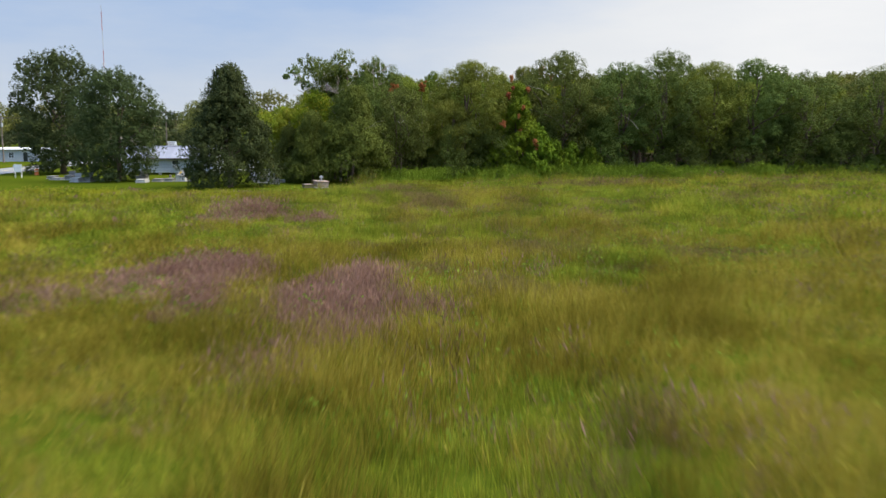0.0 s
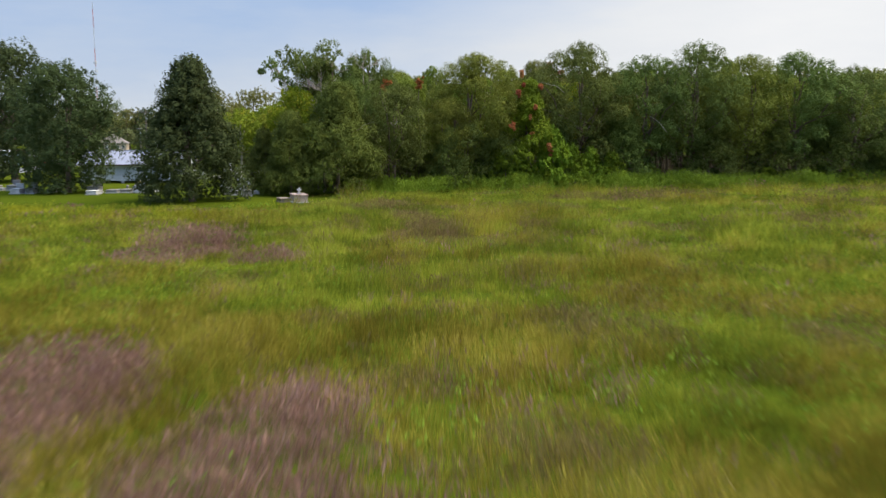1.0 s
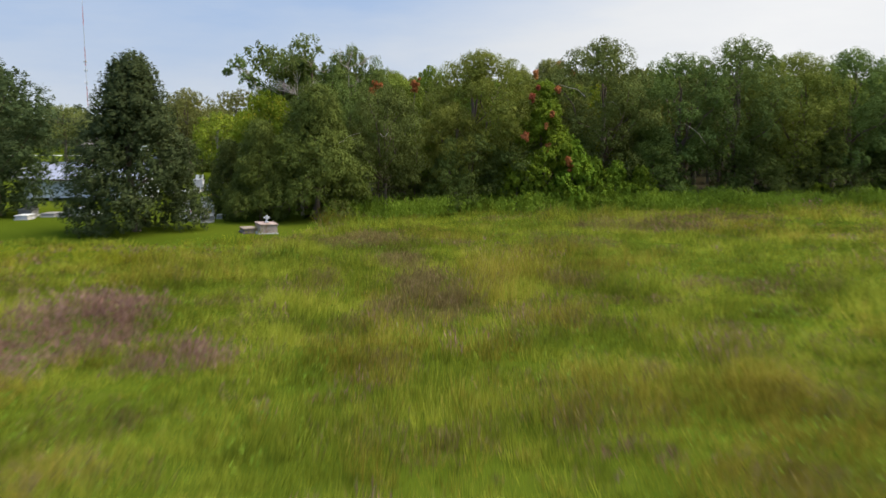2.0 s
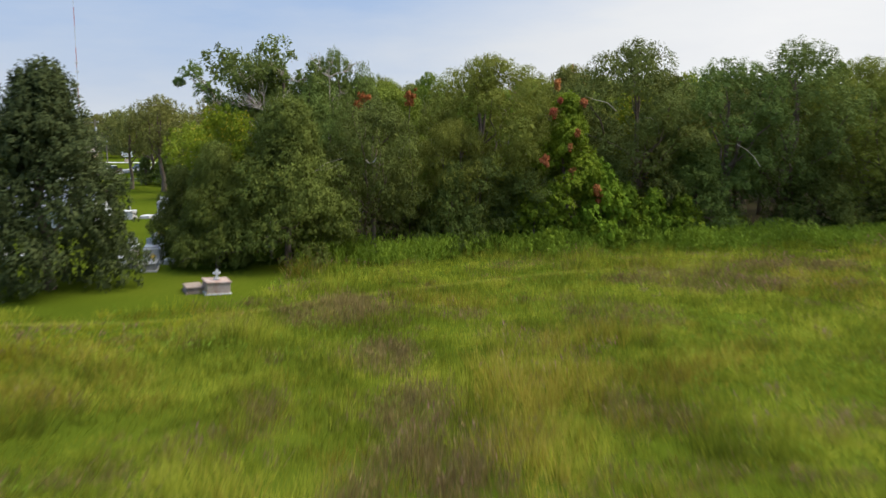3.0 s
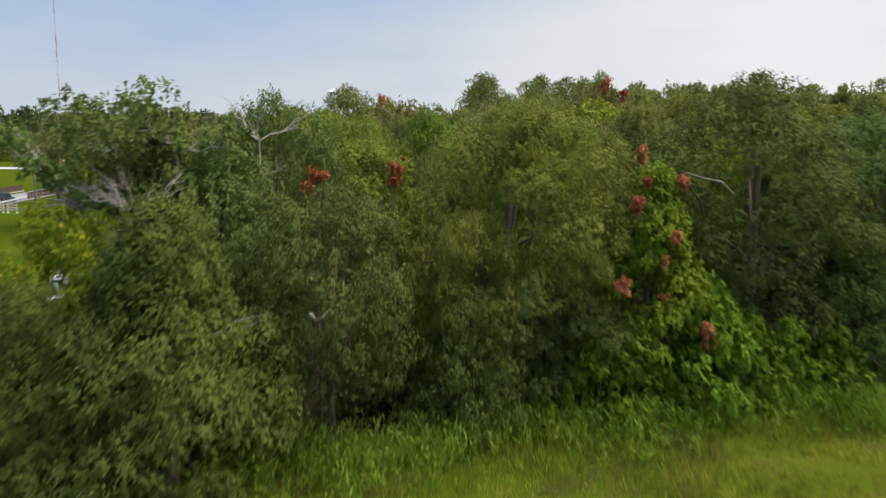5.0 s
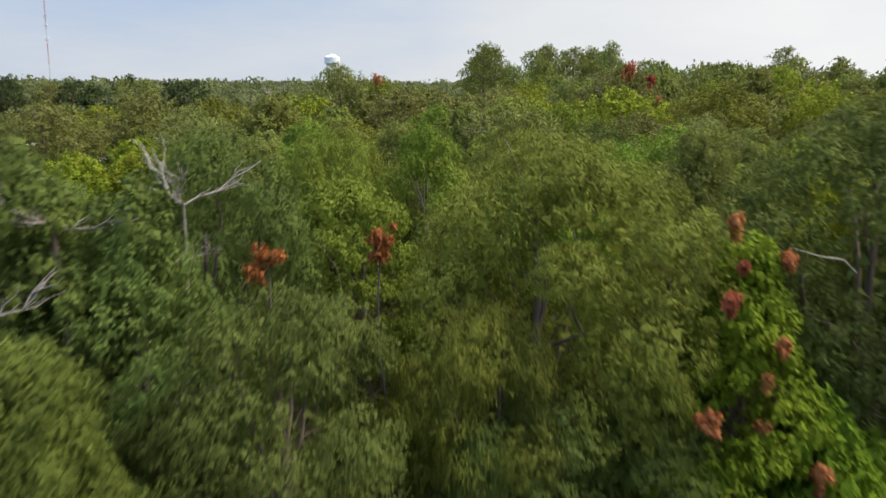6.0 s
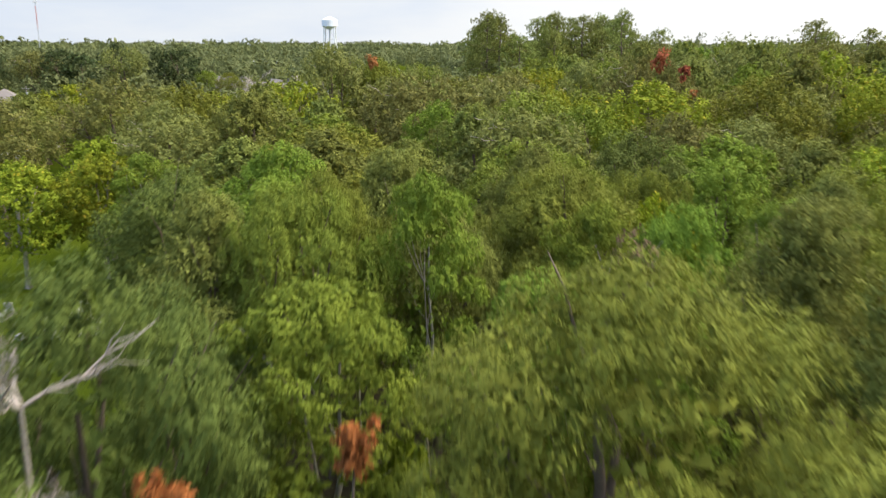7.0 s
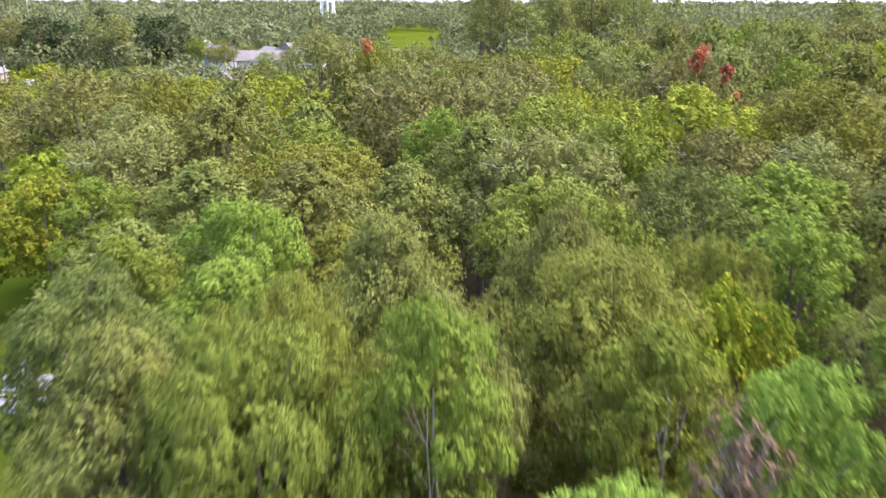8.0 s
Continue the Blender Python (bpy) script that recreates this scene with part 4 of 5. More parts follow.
# patches of lush low green weeds
LUSH = [(5.9, 36, 2.8, 5.5, 1.0), (8.6, 42, 3.0, 3.5, 0.9), (12, 70, 4.5, 7.5, 0.9), (18, 84, 5, 5, 0.7), (-5, 47, 2.5, 4, 0.6), (6, 17.5, 1.6, 2.2, 0.7), (24, 62, 5, 6, 0.8), (4, 58, 2, 4, 0.5)]


def patch_value(patches, x, y):
    v = np.zeros(len(x))
    for px_, py_, rx, ry, s in patches:
        d = ((x - px_) / rx) ** 2 + ((y - py_) / ry) ** 2
        v = np.maximum(v, s * np.clip(1.55 - d, 0, 1))
    return v


def build_field():
    g = np.random.default_rng(23)
    n = 262000  # tufts offered; the nearer the path, the more stay
    x, y = g.uniform(-64, 100, n), g.uniform(-28, 128, n)
    reach = np.maximum(14, np.abs(x) / 0.53)
    reach = np.maximum(reach, np.interp(y, [0, 12, 60, 90, 125], [10, 13, 16, 22, 40]))
    aside = np.abs(x) > 0.56 * y + 5
    clear = (y < edge_y(x) + 1.0) & ~mown(x, y)
    ok = clear & (g.random(n) < np.where(aside, 0.09, (14 / reach) ** 1.15))
    reach = np.where(aside, 60.0, reach)
    x, y, reach = x[ok], y[ok], reach[ok]
    n = len(x)
    pv = patch_value(PURPLE, x, y) * (0.75 + 0.9 * lattice_noise(x, y, 1.3, 45))
    bv = patch_value(BROWN, x, y) * (0.72 + 0.9 * lattice_noise(x, y, 1.3, 46))
    dry = 0.6 * lattice_noise(x, y, 8.5, 47) + 0.4 * lattice_noise(x, y, 2.6, 48) + np.interp(y, [10, 20, 30, 45, 60, 75, 120], [0.12, 0.18, 0.16, 0.12, -0.03, -0.17, -0.26])
    trail = np.interp(x, TRACK_X, TRACK_Y)
    dry = dry + 2.2 * np.clip(1.4 - np.abs(y - trail) / 0.75, 0, 1) * (x > -24) - 0.2 * ((y > trail + 1.5) & (y < trail + 9) & (x > -12))
    gold = np.clip(1 - np.abs(y - np.interp(x, [-60, -20, -12], [90, 84, 90])) / 7, 0, 1) * (x < -13)
    tuss = lattice_noise(x, y, 1.3, 40) * 0.3 + lattice_noise(x, y, 2.3, 41) * 0.4 + lattice_noise(x, y, 5.0, 44) * 0.3
    # low green grass in the hollows, its darker colour also standing in for shade
    dry = dry + 0.75 * (tuss - 0.5) - 0.3 * np.clip(patch_value(LUSH, x, y), 0, 1)
    pv = np.maximum(pv, 0.22 * np.clip(lattice_noise(x, y, 3.1, 49) - 0.62, 0, 1))
    bv = np.maximum(bv, 0.9 * np.clip(lattice_noise(x, y, 2.2, 50) - 0.55, 0, 1))
    u = g.random(n)
    sp = np.where(u < pv, 2, np.where(u < bv, 3, np.where(g.random(n) < np.clip((dry - 0.5) * 4.5 + 0.42, 0.06, 0.9) * np.interp(y, [45, 60, 80], [1.0, 0.8, 0.65]), 1, 0)))
    sp = np.where((g.random(n) < gold * 0.85) & (sp < 2), 4, sp)
    flat = np.clip(1.4 - np.abs(y - trail) / 0.85, 0, 1) * (x > -24)
    tall = (1 - 0.7 * flat) * (0.14 + 2.2 * np.clip(tuss - 0.18, 0, 1) ** 1.4 * (0.45 + 0.6 * lattice_noise(x, y, 11, 42)) * (0.4 + 1.3 * lattice_noise(x, y, 3.7, 39)) + 0.2 * lattice_noise(x, y, 1.1, 43)) * g.uniform(0.75, 1.3, n)
    z = (lattice_noise(x, y, 14, 3) - 0.5) * 0.3
    per = 13
    spread = g.uniform(0.1, 0.2, n) * (reach / 14) ** 0.5
    for i, (name, mat, label, k, hk) in enumerate([
        ("meadow_grass", BLADE_GREEN, "tall green meadow grass across the field", 1.3, 0.9),
        ("straw_grass", BLADE_STRAW, "tall straw-yellow seeding grass across the field", 1.0, 1.1),
        ("purple_grass", BLADE_PURPLE, "patches of feathery purple seed-headed grass", 0.8, 1.05),
        ("brown_grass", BLADE_BROWN, "patches of brown seeding grass and dead weeds", 0.9, 1.0),
        ("golden_grass", LEAF_GOLD, "strip of golden grass beside the mown ground", 1.0, 0.9),
    ]):
        s = np.repeat(np.nonzero(sp == i)[0], per)
        m = len(s)
        ox, oy = g.normal(0, 1, m) * spread[s], g.normal(0, 1, m) * spread[s]
        w = 0.023 * (reach[s] / 14) ** 0.75 * k
        v, f, tip = blades(g, x[s] + ox, y[s] + oy, tall[s] * hk * g.uniform(0.6, 1.1, m), w, ox, oy, z[s])
        pieces = [(v, f)]
        if i in (1, 2, 3):
            few = g.random(m) < (0.22, 0.7, 0.5)[i - 1]
            pieces.append(plumes(g, tip[few], (0.24, 0.3, 0.2)[i - 1], (w * (0.5, 1.1, 1.0)[i - 1])[few]))
        v, f = joined(pieces)
        tagged(new(name, mesh_np(name, v, f, mat)), label, "grass", kind="stuff")


build_field()


def build_weeds():
    """Leafy weeds: a tall band along the wood's edge, and low clumps in the field."""
    g = np.random.default_rng(29)
    n = 4300
    x = np.where(g.random(n) < 0.75, g.uniform(-12, 48, n), g.uniform(-12, 95, n))
    y = edge_y(x) - 0.6 + g.normal(0, 1.9, n) + 1.2 * np.sin(x * 0.5)
    h = 0.7 + 1.3 * lattice_noise(x, y, 3, 51) + g.uniform(-0.2, 0.7, n)
    keep = ~mown(x, y)
    x, y, h = x[keep], y[keep], h[keep]
    per = 12
    f = g.uniform(0.05, 0.9, (len(x), per))
    c = np.stack([x[:, None] + g.normal(0, 0.07, f.shape), y[:, None] + g.normal(0, 0.07, f.shape), h[:, None] * f], -1).reshape(-1, 3)
    out = np.stack([g.normal(0, 0.17, len(c)), g.normal(0, 0.17, len(c)), g.uniform(0.1, 0.42, len(c))], -1)
    side = unit(np.cross(out, g.normal(0, 1, c.shape))) * g.uniform(0.02, 0.05, (len(c), 1))
    v = np.stack([c, c + out * 0.45 + side, c + out, c + out * 0.45 - side], 1).reshape(-1, 3)
    q = np.arange(len(c) * 4).reshape(-1, 4)
    tagged(new("edge_weeds", mesh_np("edge_weeds", v, q, LEAF_WEED)), "tall leafy green weeds along the wood's edge", "weeds", kind="stuff")
    m = 9000
    x, y = g.uniform(-30, 60, m), g.uniform(14, 114, m)
    ok = (lattice_noise(x, y, 5.5, 61) + 0.25 * lattice_noise(x, y, 1.2, 62) + 0.3 * patch_value(LUSH, x, y) > 0.74) & (y < edge_y(x)) & ~mown(x, y) & (abs(x) < 0.56 * y + 4)
    x, y = x[ok], y[ok]
    per = 9
    f = g.uniform(0.3, 1.05, (len(x), per))
    c = np.stack([x[:, None] + g.normal(0, 0.2, f.shape), y[:, None] + g.normal(0, 0.2, f.shape), 0.75 * f + 0.15], -1).reshape(-1, 3)
    d = unit(g.normal(0, 1, c.shape) + np.array([0, 0, 0.8]))
    v, q = leaf_arrays(g, c, d, 0.11, 0.05)
    tagged(new("field_weeds", mesh_np("field_weeds", v, q, LEAF_WEED)), "low bright green leafy weeds among the field grass", "weeds", kind="stuff")


build_weeds()

# ---- road, lot and bridge ----
ROAD_Y, ROAD_X = [-400, 60, 120, 155, 200, 240, 280, 330, 420], [-75, -66, -71, -76, -81.4, -83.2, -84.2, -84, -80]


def strip(name, pts, half, z, mat, label, category):
    v, f = [], []
    for i, (x, y) in enumerate(pts):
        a, b = pts[max(0, i - 1)], pts[min(len(pts) - 1, i + 1)]
        d = Vector((b[0] - a[0], b[1] - a[1])).normalized()
        v += [(x + d.y * half, y - d.x * half, z), (x - d.y * half, y + d.x * half, z)]
        if i:
            f.append((2 * i - 2, 2 * i - 1, 2 * i + 1, 2 * i))
    return tagged(new(name, mesh_np(name, v, f, mat)), label, category, kind="structure")


road_pts = [(float(np.interp(y, ROAD_Y, ROAD_X)), float(y)) for y in np.arange(-400, 421, 6)]
strip("road", road_pts, 4.2, 0.05, ASPHALT, "light grey worn asphalt country road", "road")
strip("road_line", [(x - 0.1, y) for x, y in road_pts], 0.07, 0.056, YELLOW, "faded yellow centre line on the road", "road marking")
strip("parking_lot", [(-160, 348), (-92, 340)], 4.5, 0.04, CONCRETE, "pale concrete parking lot before a brick house", "parking lot")
strip("side_road", [(-20, 222), (-50, 226), (-82, 232)], 0.6, 0.035, LITTER, "narrow pale track across the grass", "track")
strip("driveway", [(-83, 205), (-112, 214)], 2.4, 0.045, CONCRETE, "pale concrete driveway off the road", "driveway")


def bridge_rail(x, y0, y1):
    ob = thing("bridge_railing", "dark rusty steel railing of a short road bridge", "railing", pose(x, y0, 0), "bridge railings")
    n = int((y1 - y0) / 1.3)
    for i in range(n + 1):
        part("post", bbox(-0.07, i * 1.3 - 0.07, 0, 0.07, i * 1.3 + 0.07, 1.35, 0.01), RUST, ob)
    for z in (0.35, 0.7, 1.05, 1.3):
        part("rail", bbox(-0.05, -0.2, z - 0.14, 0.05, n * 1.3 + 0.2, z + 0.14), RUST, ob)
    part("deck_edge", bbox(-0.25, -0.3, -0.05, 0.25, n * 1.3 + 0.3, 0.2), CONCRETE, ob, "pale concrete deck edge")


bridge_rail(-79.2, 238, 258)
bridge_rail(-89.8, 238, 258)


def guardrail(x0, y0, x1, y1):
    d = Vector((x1 - x0, y1 - y0))
    a = math.degrees(math.atan2(d.y, d.x))
    ob = thing("guardrail", "galvanised steel guardrail beside the road", "guardrail", pose(x0, y0, 0, 0, 0, a), "guardrails")
    n = int(d.length / 2)
    for i in range(n + 1):
        part("post", bbox(i * 2 - 0.06, -0.06, 0, i * 2 + 0.06, 0.06, 0.72), WOOD_POLE, ob)
    bm = bmesh.new()
    prof = [(0.07, 0.42), (0.14, 0.5), (0.07, 0.58), (0.14, 0.66), (0.07, 0.74)]
    for i in range(4):
        (ya, za), (yb, zb) = prof[i], prof[i + 1]
        bm.faces.new([bm.verts.new(c) for c in ((-0.3, -ya, za), (d.length + 0.3, -ya, za), (d.length + 0.3, -yb, zb), (-0.3, -yb, zb))])
    part("rail", bm, GALV, ob)


guardrail(-88.6, 205, -89.8, 237)
guardrail(-77.6, 207, -79.4, 237)
guardrail(-79.4, 259, -80, 285)


def barricade(x, y, turn):
    ob = thing("road_barricade", "orange and white striped road barricade on legs", "barricade", pose(x, y, 0, 0, 0, turn), "road barricades")
    for sx in (-0.8, 0.8):
        part("leg", bbox(sx - 0.04, -0.35, 0, sx + 0.04, 0.35, 0.08, 0.01), WHITE, ob)
        part("post", bbox(sx - 0.04, -0.04, 0.08, sx + 0.04, 0.04, 1.5, 0.01), WHITE, ob)
    for z in (0.5, 0.9, 1.3):
        board = part("board", bbox(-1.0, -0.06, z - 0.1, 1.0, -0.03, z + 0.1, 0.005), WHITE, ob)
        for k in range(4):
            bm = bmesh.new()
            x0 = -0.95 + k * 0.5
            bm.faces.new([bm.verts.new(c) for c in ((x0, -0.066, z - 0.1), (x0 + 0.24, -0.066, z - 0.1), (x0 + 0.38, -0.066, z + 0.1), (x0 + 0.14, -0.066, z + 0.1))])
            part("stripe", bm, ORANGE, board, "orange stripe")


barricade(-73.2, 215, 4)
barricade(-70.6, 214.4, -8)


# ---- cars ----
def vehicle(name, label, x, y, turn, paint, kind):
    """A parked car facing its own +y: lofted body, cabin, wheels, lamps."""
    ob = thing(name, label, "car", pose(x, y, 0.05, 0, 0, turn), "vehicles on the road")
    L, W, H = {"suv": (4.7, 1.88, 1.75), "sedan": (4.6, 1.8, 1.45), "pickup": (5.6, 1.95, 1.85)}[kind]
    belt = H * 0.56
    stations = [(-L / 2, 0.42, belt * 0.86), (-L / 2 + 0.12, 0.3, belt), (-L * 0.2, 0.28, belt), (L * 0.2, 0.28, belt), (L * 0.42, 0.3, belt * 0.86), (L / 2, 0.4, belt * 0.66)]
    bm = bmesh.new()
    rings = []
    for yy, zl, zh in stations:
        k = 0.93 if abs(yy) > L * 0.45 else 1.0
        w = W / 2 * k
        rings.append([bm.verts.new(c) for c in ((-w * 0.94, yy, zl), (-w, yy, zl + 0.15), (-w, yy, zh - 0.12), (-w * 0.9, yy, zh), (w * 0.9, yy, zh), (w, yy, zh - 0.12), (w, yy, zl + 0.15), (w * 0.94, yy, zl))])
    for a, b in zip(rings, rings[1:]):
        for i in range(8):
            bm.faces.new((a[i], a[(i + 1) % 8], b[(i + 1) % 8], b[i]))
    bm.faces.new(rings[0])
    bm.faces.new(rings[-1][::-1])
    part("body", bm, paint, ob, smooth=False)
    y0, y1 = {"suv": (-L * 0.46, L * 0.2), "sedan": (-L * 0.36, L * 0.2), "pickup": (-L * 0.08, L * 0.24)}[kind]
    bm = bmesh.new()
    lo = [bm.verts.new(c) for c in ((-W * 0.45, y0, belt), (W * 0.45, y0, belt), (W * 0.45, y1, belt), (-W * 0.45, y1, belt))]
    hi = [bm.verts.new(c) for c in ((-W * 0.37, y0 + 0.25, H), (W * 0.37, y0 + 0.25, H), (W * 0.37, y1 - 0.7, H), (-W * 0.37, y1 - 0.7, H))]
    for i in range(4):
        bm.faces.new((lo[i], lo[(i + 1) % 4], hi[(i + 1) % 4], hi[i]))
    bm.faces.new(hi)
    part("window_glass", bm, GLASS, ob, "dark glass windows")
    part("roof", bbox(-W * 0.375, y0 + 0.22, H - 0.02, W * 0.375, y1 - 0.66, H + 0.05, 0.02), paint, ob)
    for sx in (-1, 1):
        for yy in (-L * 0.3, L * 0.31):
            bm = bmesh.new()
            bmesh.ops.create_cone(bm, cap_ends=True, segments=18, radius1=0.35, radius2=0.35, depth=0.22, matrix=pose(sx * (W / 2 - 0.1), yy, 0.35, 0, 90, 0))
            wheel = part("wheel", bm, RUBBER, ob)
            bm = bmesh.new()
            bmesh.ops.create_cone(bm, cap_ends=True, segments=14, radius1=0.21, radius2=0.19, depth=0.03, matrix=pose(sx * (W / 2 + 0.02), yy, 0.35, 0, 90, 0))
            part("rim", bm, GALV, wheel)
        part("tail_light", bbox(sx * W * 0.42 - 0.1, -L / 2 - 0.02, belt * 0.66, sx * W * 0.42 + 0.1, -L / 2 + 0.08, belt * 0.9, 0.01), LAMP_RED, ob)
        part("headlight", bbox(sx * W * 0.37 - 0.15, L / 2 - 0.06, belt * 0.5, sx * W * 0.37 + 0.15, L / 2 + 0.02, belt * 0.64, 0.01), WHITE, ob)
    part("bumper", bbox(-W * 0.46, -L / 2 - 0.07, 0.4, W * 0.46, -L / 2 + 0.03, 0.58, 0.03), RUBBER, ob)
    part("number_plate", bbox(-0.16, -L / 2 - 0.085, 0.66, 0.16, -L / 2 - 0.01, 0.78), WHITE, ob)


vehicle("suv_car", "dark blue-black suv driving off along the road", -80.6, 232, 2, PAINT_DARK, "suv")
vehicle("sedan_car", "dark grey sedan on the asphalt road", -83.6, 281, 182, PAINT_DARK, "sedan")
vehicle("pickup_truck", "silver-white pickup truck on the asphalt road", -87, 268, 178, PAINT_SILVER, "pickup")
vehicle("white_suv_car", "white and black suv on the asphalt road", -83.4, 262, 183, PAINT_WHITE, "suv")
vehicle("van_car", "dark car standing beside the road", -86, 196, 80, PAINT_DARK, "suv")


# ---- the white shed by the graves ----
def shed():
    x0, x1, y0, y1 = -49.0, -35.2, 130.2, 136.4
    zb, ze, zr = 0.35, 2.6, 4.25
    ym = (y0 + y1) / 2
    ob = thing("white_shed", "long white painted shed with a blue-grey metal roof", "shed", pose(0, 0, 0))
    for i in range(10):  # siding boards of the long side
        z = zb + i * (ze - zb) / 10
        part("siding_board", bbox(x0, y0, z, x1, y0 + 0.06, z + (ze - zb) / 10 - 0.012), SIDING, ob)
    part("back_wall", bbox(x0, y1 - 0.1, zb, x1, y1, ze), SIDING, ob)
    for xx in (x0, x1):
        bm = bmesh.new()
        s = 0.0 if xx == x0 else -0.12
        f = [bm.verts.new((xx + s, y, z)) for y, z in ((y0 + 0.07, zb), (y1 - 0.1, zb), (y1 - 0.1, ze), (ym, zr - 0.06), (y0 + 0.07, ze))]
        b = [bm.verts.new((xx + s + 0.12, v.co.y, v.co.z)) for v in f]
        bm.faces.new(f)
        bm.faces.new(b[::-1])
        for i in range(5):
            bm.faces.new((f[i], f[(i + 1) % 5], b[(i + 1) % 5], b[i]))
        part("gable_wall", bm, SIDING, ob)
    n = 13
    w = (x1 - x0 + 0.8) / n
    for side, ya, yb in ((0, y0 - 0.45, ym), (1, y1 + 0.45, ym)):
        for i in range(n):
            xa = x0 - 0.4 + i * w
            bm = bmesh.new()
            zl, zt = ze - 0.12, zr + 0.06
            q = [(xa, ya, zl), (xa + w - 0.05, ya, zl), (xa + w - 0.05, yb, zt), (xa, yb, zt)]
            lo = [bm.verts.new(c) for c in q]
            hi = [bm.verts.new((c[0], c[1], c[2] + 0.04)) for c in q]
            bm.faces.new(lo[::-1])
            bm.faces.new(hi)
            for k in range(4):
                bm.faces.new((lo[k], lo[(k + 1) % 4], hi[(k + 1) % 4], hi[k]))
            rib = [bm.verts.new(c) for c in ((xa + w - 0.05, ya, zl + 0.09), (xa + w, ya, zl + 0.09), (xa + w, yb, zt + 0.09), (xa + w - 0.05, yb, zt + 0.09), (xa + w - 0.05, ya, zl), (xa + w, ya, zl), (xa + w, yb, zt), (xa + w - 0.05, yb, zt))]
            for k in ((0, 1, 2, 3), (0, 1, 5, 4), (1, 2, 6, 5), (3, 0, 4, 7)):
                bm.faces.new([rib[j] for j in k])
            part("roof_panel", bm, TIN, ob)
    part("ridge_cap", bbox(x0 - 0.42, ym - 0.16, zr + 0.1, x1 + 0.42, ym + 0.16, zr + 0.17, 0.02), TIN, ob)
    for y in (y0 - 0.47, y1 + 0.44):
        part("fascia", bbox(x0 - 0.4, y, ze - 0.22, x1 + 0.4, y + 0.03, ze - 0.08), RUST, ob)
    for sgn, ya in ((1, y0 - 0.45), (-1, y1 + 0.45)):
        bm = bmesh.new()
        for dx in (0, 0.05):
            for y, z in ((ya, ze - 0.3), (ya, ze - 0.1), (ym, zr + 0.05), (ym, zr - 0.15)):
                bm.verts.new((x1 + 0.36 + dx, y, z))
        bm.verts.ensure_lookup_table()
        v = bm.verts
        for q in ((0, 1, 2, 3), (4, 5, 6, 7), (0, 1, 5, 4), (3, 2, 6, 7)):
            bm.faces.new([v[k] for k in q])
        part("barge_board", bm, RUST, ob, "dark weathered barge board")
    for i in range(6):
        for y in (y0 + 0.15, y1 - 0.3):
            xx = x0 + 0.4 + i * (x1 - x0 - 0.8) / 5
            part("pier", bbox(xx - 0.2, y - 0.1, 0, xx + 0.2, y + 0.25, zb, 0.02), CONCRETE, ob)
    win = part("window", bbox(-41.4, y0 - 0.02, 1.55, -40.5, y0 + 0.01, 2.2), GLASS, ob)
    for a, b, c, d in ((-41.48, 1.47, -40.42, 1.55), (-41.48, 2.2, -40.42, 2.28), (-41.48, 1.55, -41.4, 2.2), (-40.5, 1.55, -40.42, 2.2)):
        part("frame", bbox(a, y0 - 0.04, b, c, y0 - 0.001, d), WHITE, win)
    part("air_conditioner", bbox(-41.25, y0 - 0.4, 1.15, -40.65, y0 - 0.002, 1.5, 0.02), CONCRETE, ob, "beige window air conditioner")
    part("door", bbox(x1 + 0.003, ym - 0.45, zb, x1 + 0.04, ym + 0.45, zb + 2.0), SIDING, ob)
    part("step", bbox(x1 + 0.05, ym - 0.7, 0, x1 + 0.9, ym + 0.7, 0.3, 0.02), CONCRETE, ob)


shed()
binn = thing("wheeled_bin", "dark green wheeled rubbish bin beside the shed", "bin", pose(-39.0, 129.3, 0))
bm = bmesh.new()
lo = [bm.verts.new(c) for c in ((-0.25, -0.28, 0.06), (0.25, -0.28, 0.06), (0.25, 0.28, 0.06), (-0.25, 0.28, 0.06))]
hi = [bm.verts.new(c) for c in ((-0.31, -0.36, 0.95), (0.31, -0.36, 0.95), (0.31, 0.36, 0.95), (-0.31, 0.36, 0.95))]
bm.faces.new(lo[::-1]), bm.faces.new(hi)
for i in range(4):
    bm.faces.new((lo[i], lo[(i + 1) % 4], hi[(i + 1) % 4], hi[i]))
part("body", bm, GREEN_BIN, binn)
part("lid", bbox(-0.33, -0.4, 0.95, 0.33, 0.4, 1.03, 0.02), GREEN_BIN, binn)
for sx in (-0.25, 0.25):
    bm = bmesh.new()
    bmesh.ops.create_cone(bm, cap_ends=True, segments=12, radius1=0.1, radius2=0.1, depth=0.06, matrix=pose(sx, 0.3, 0.1, 0, 90, 0))
    part("wheel", bm, RUBBER, binn)


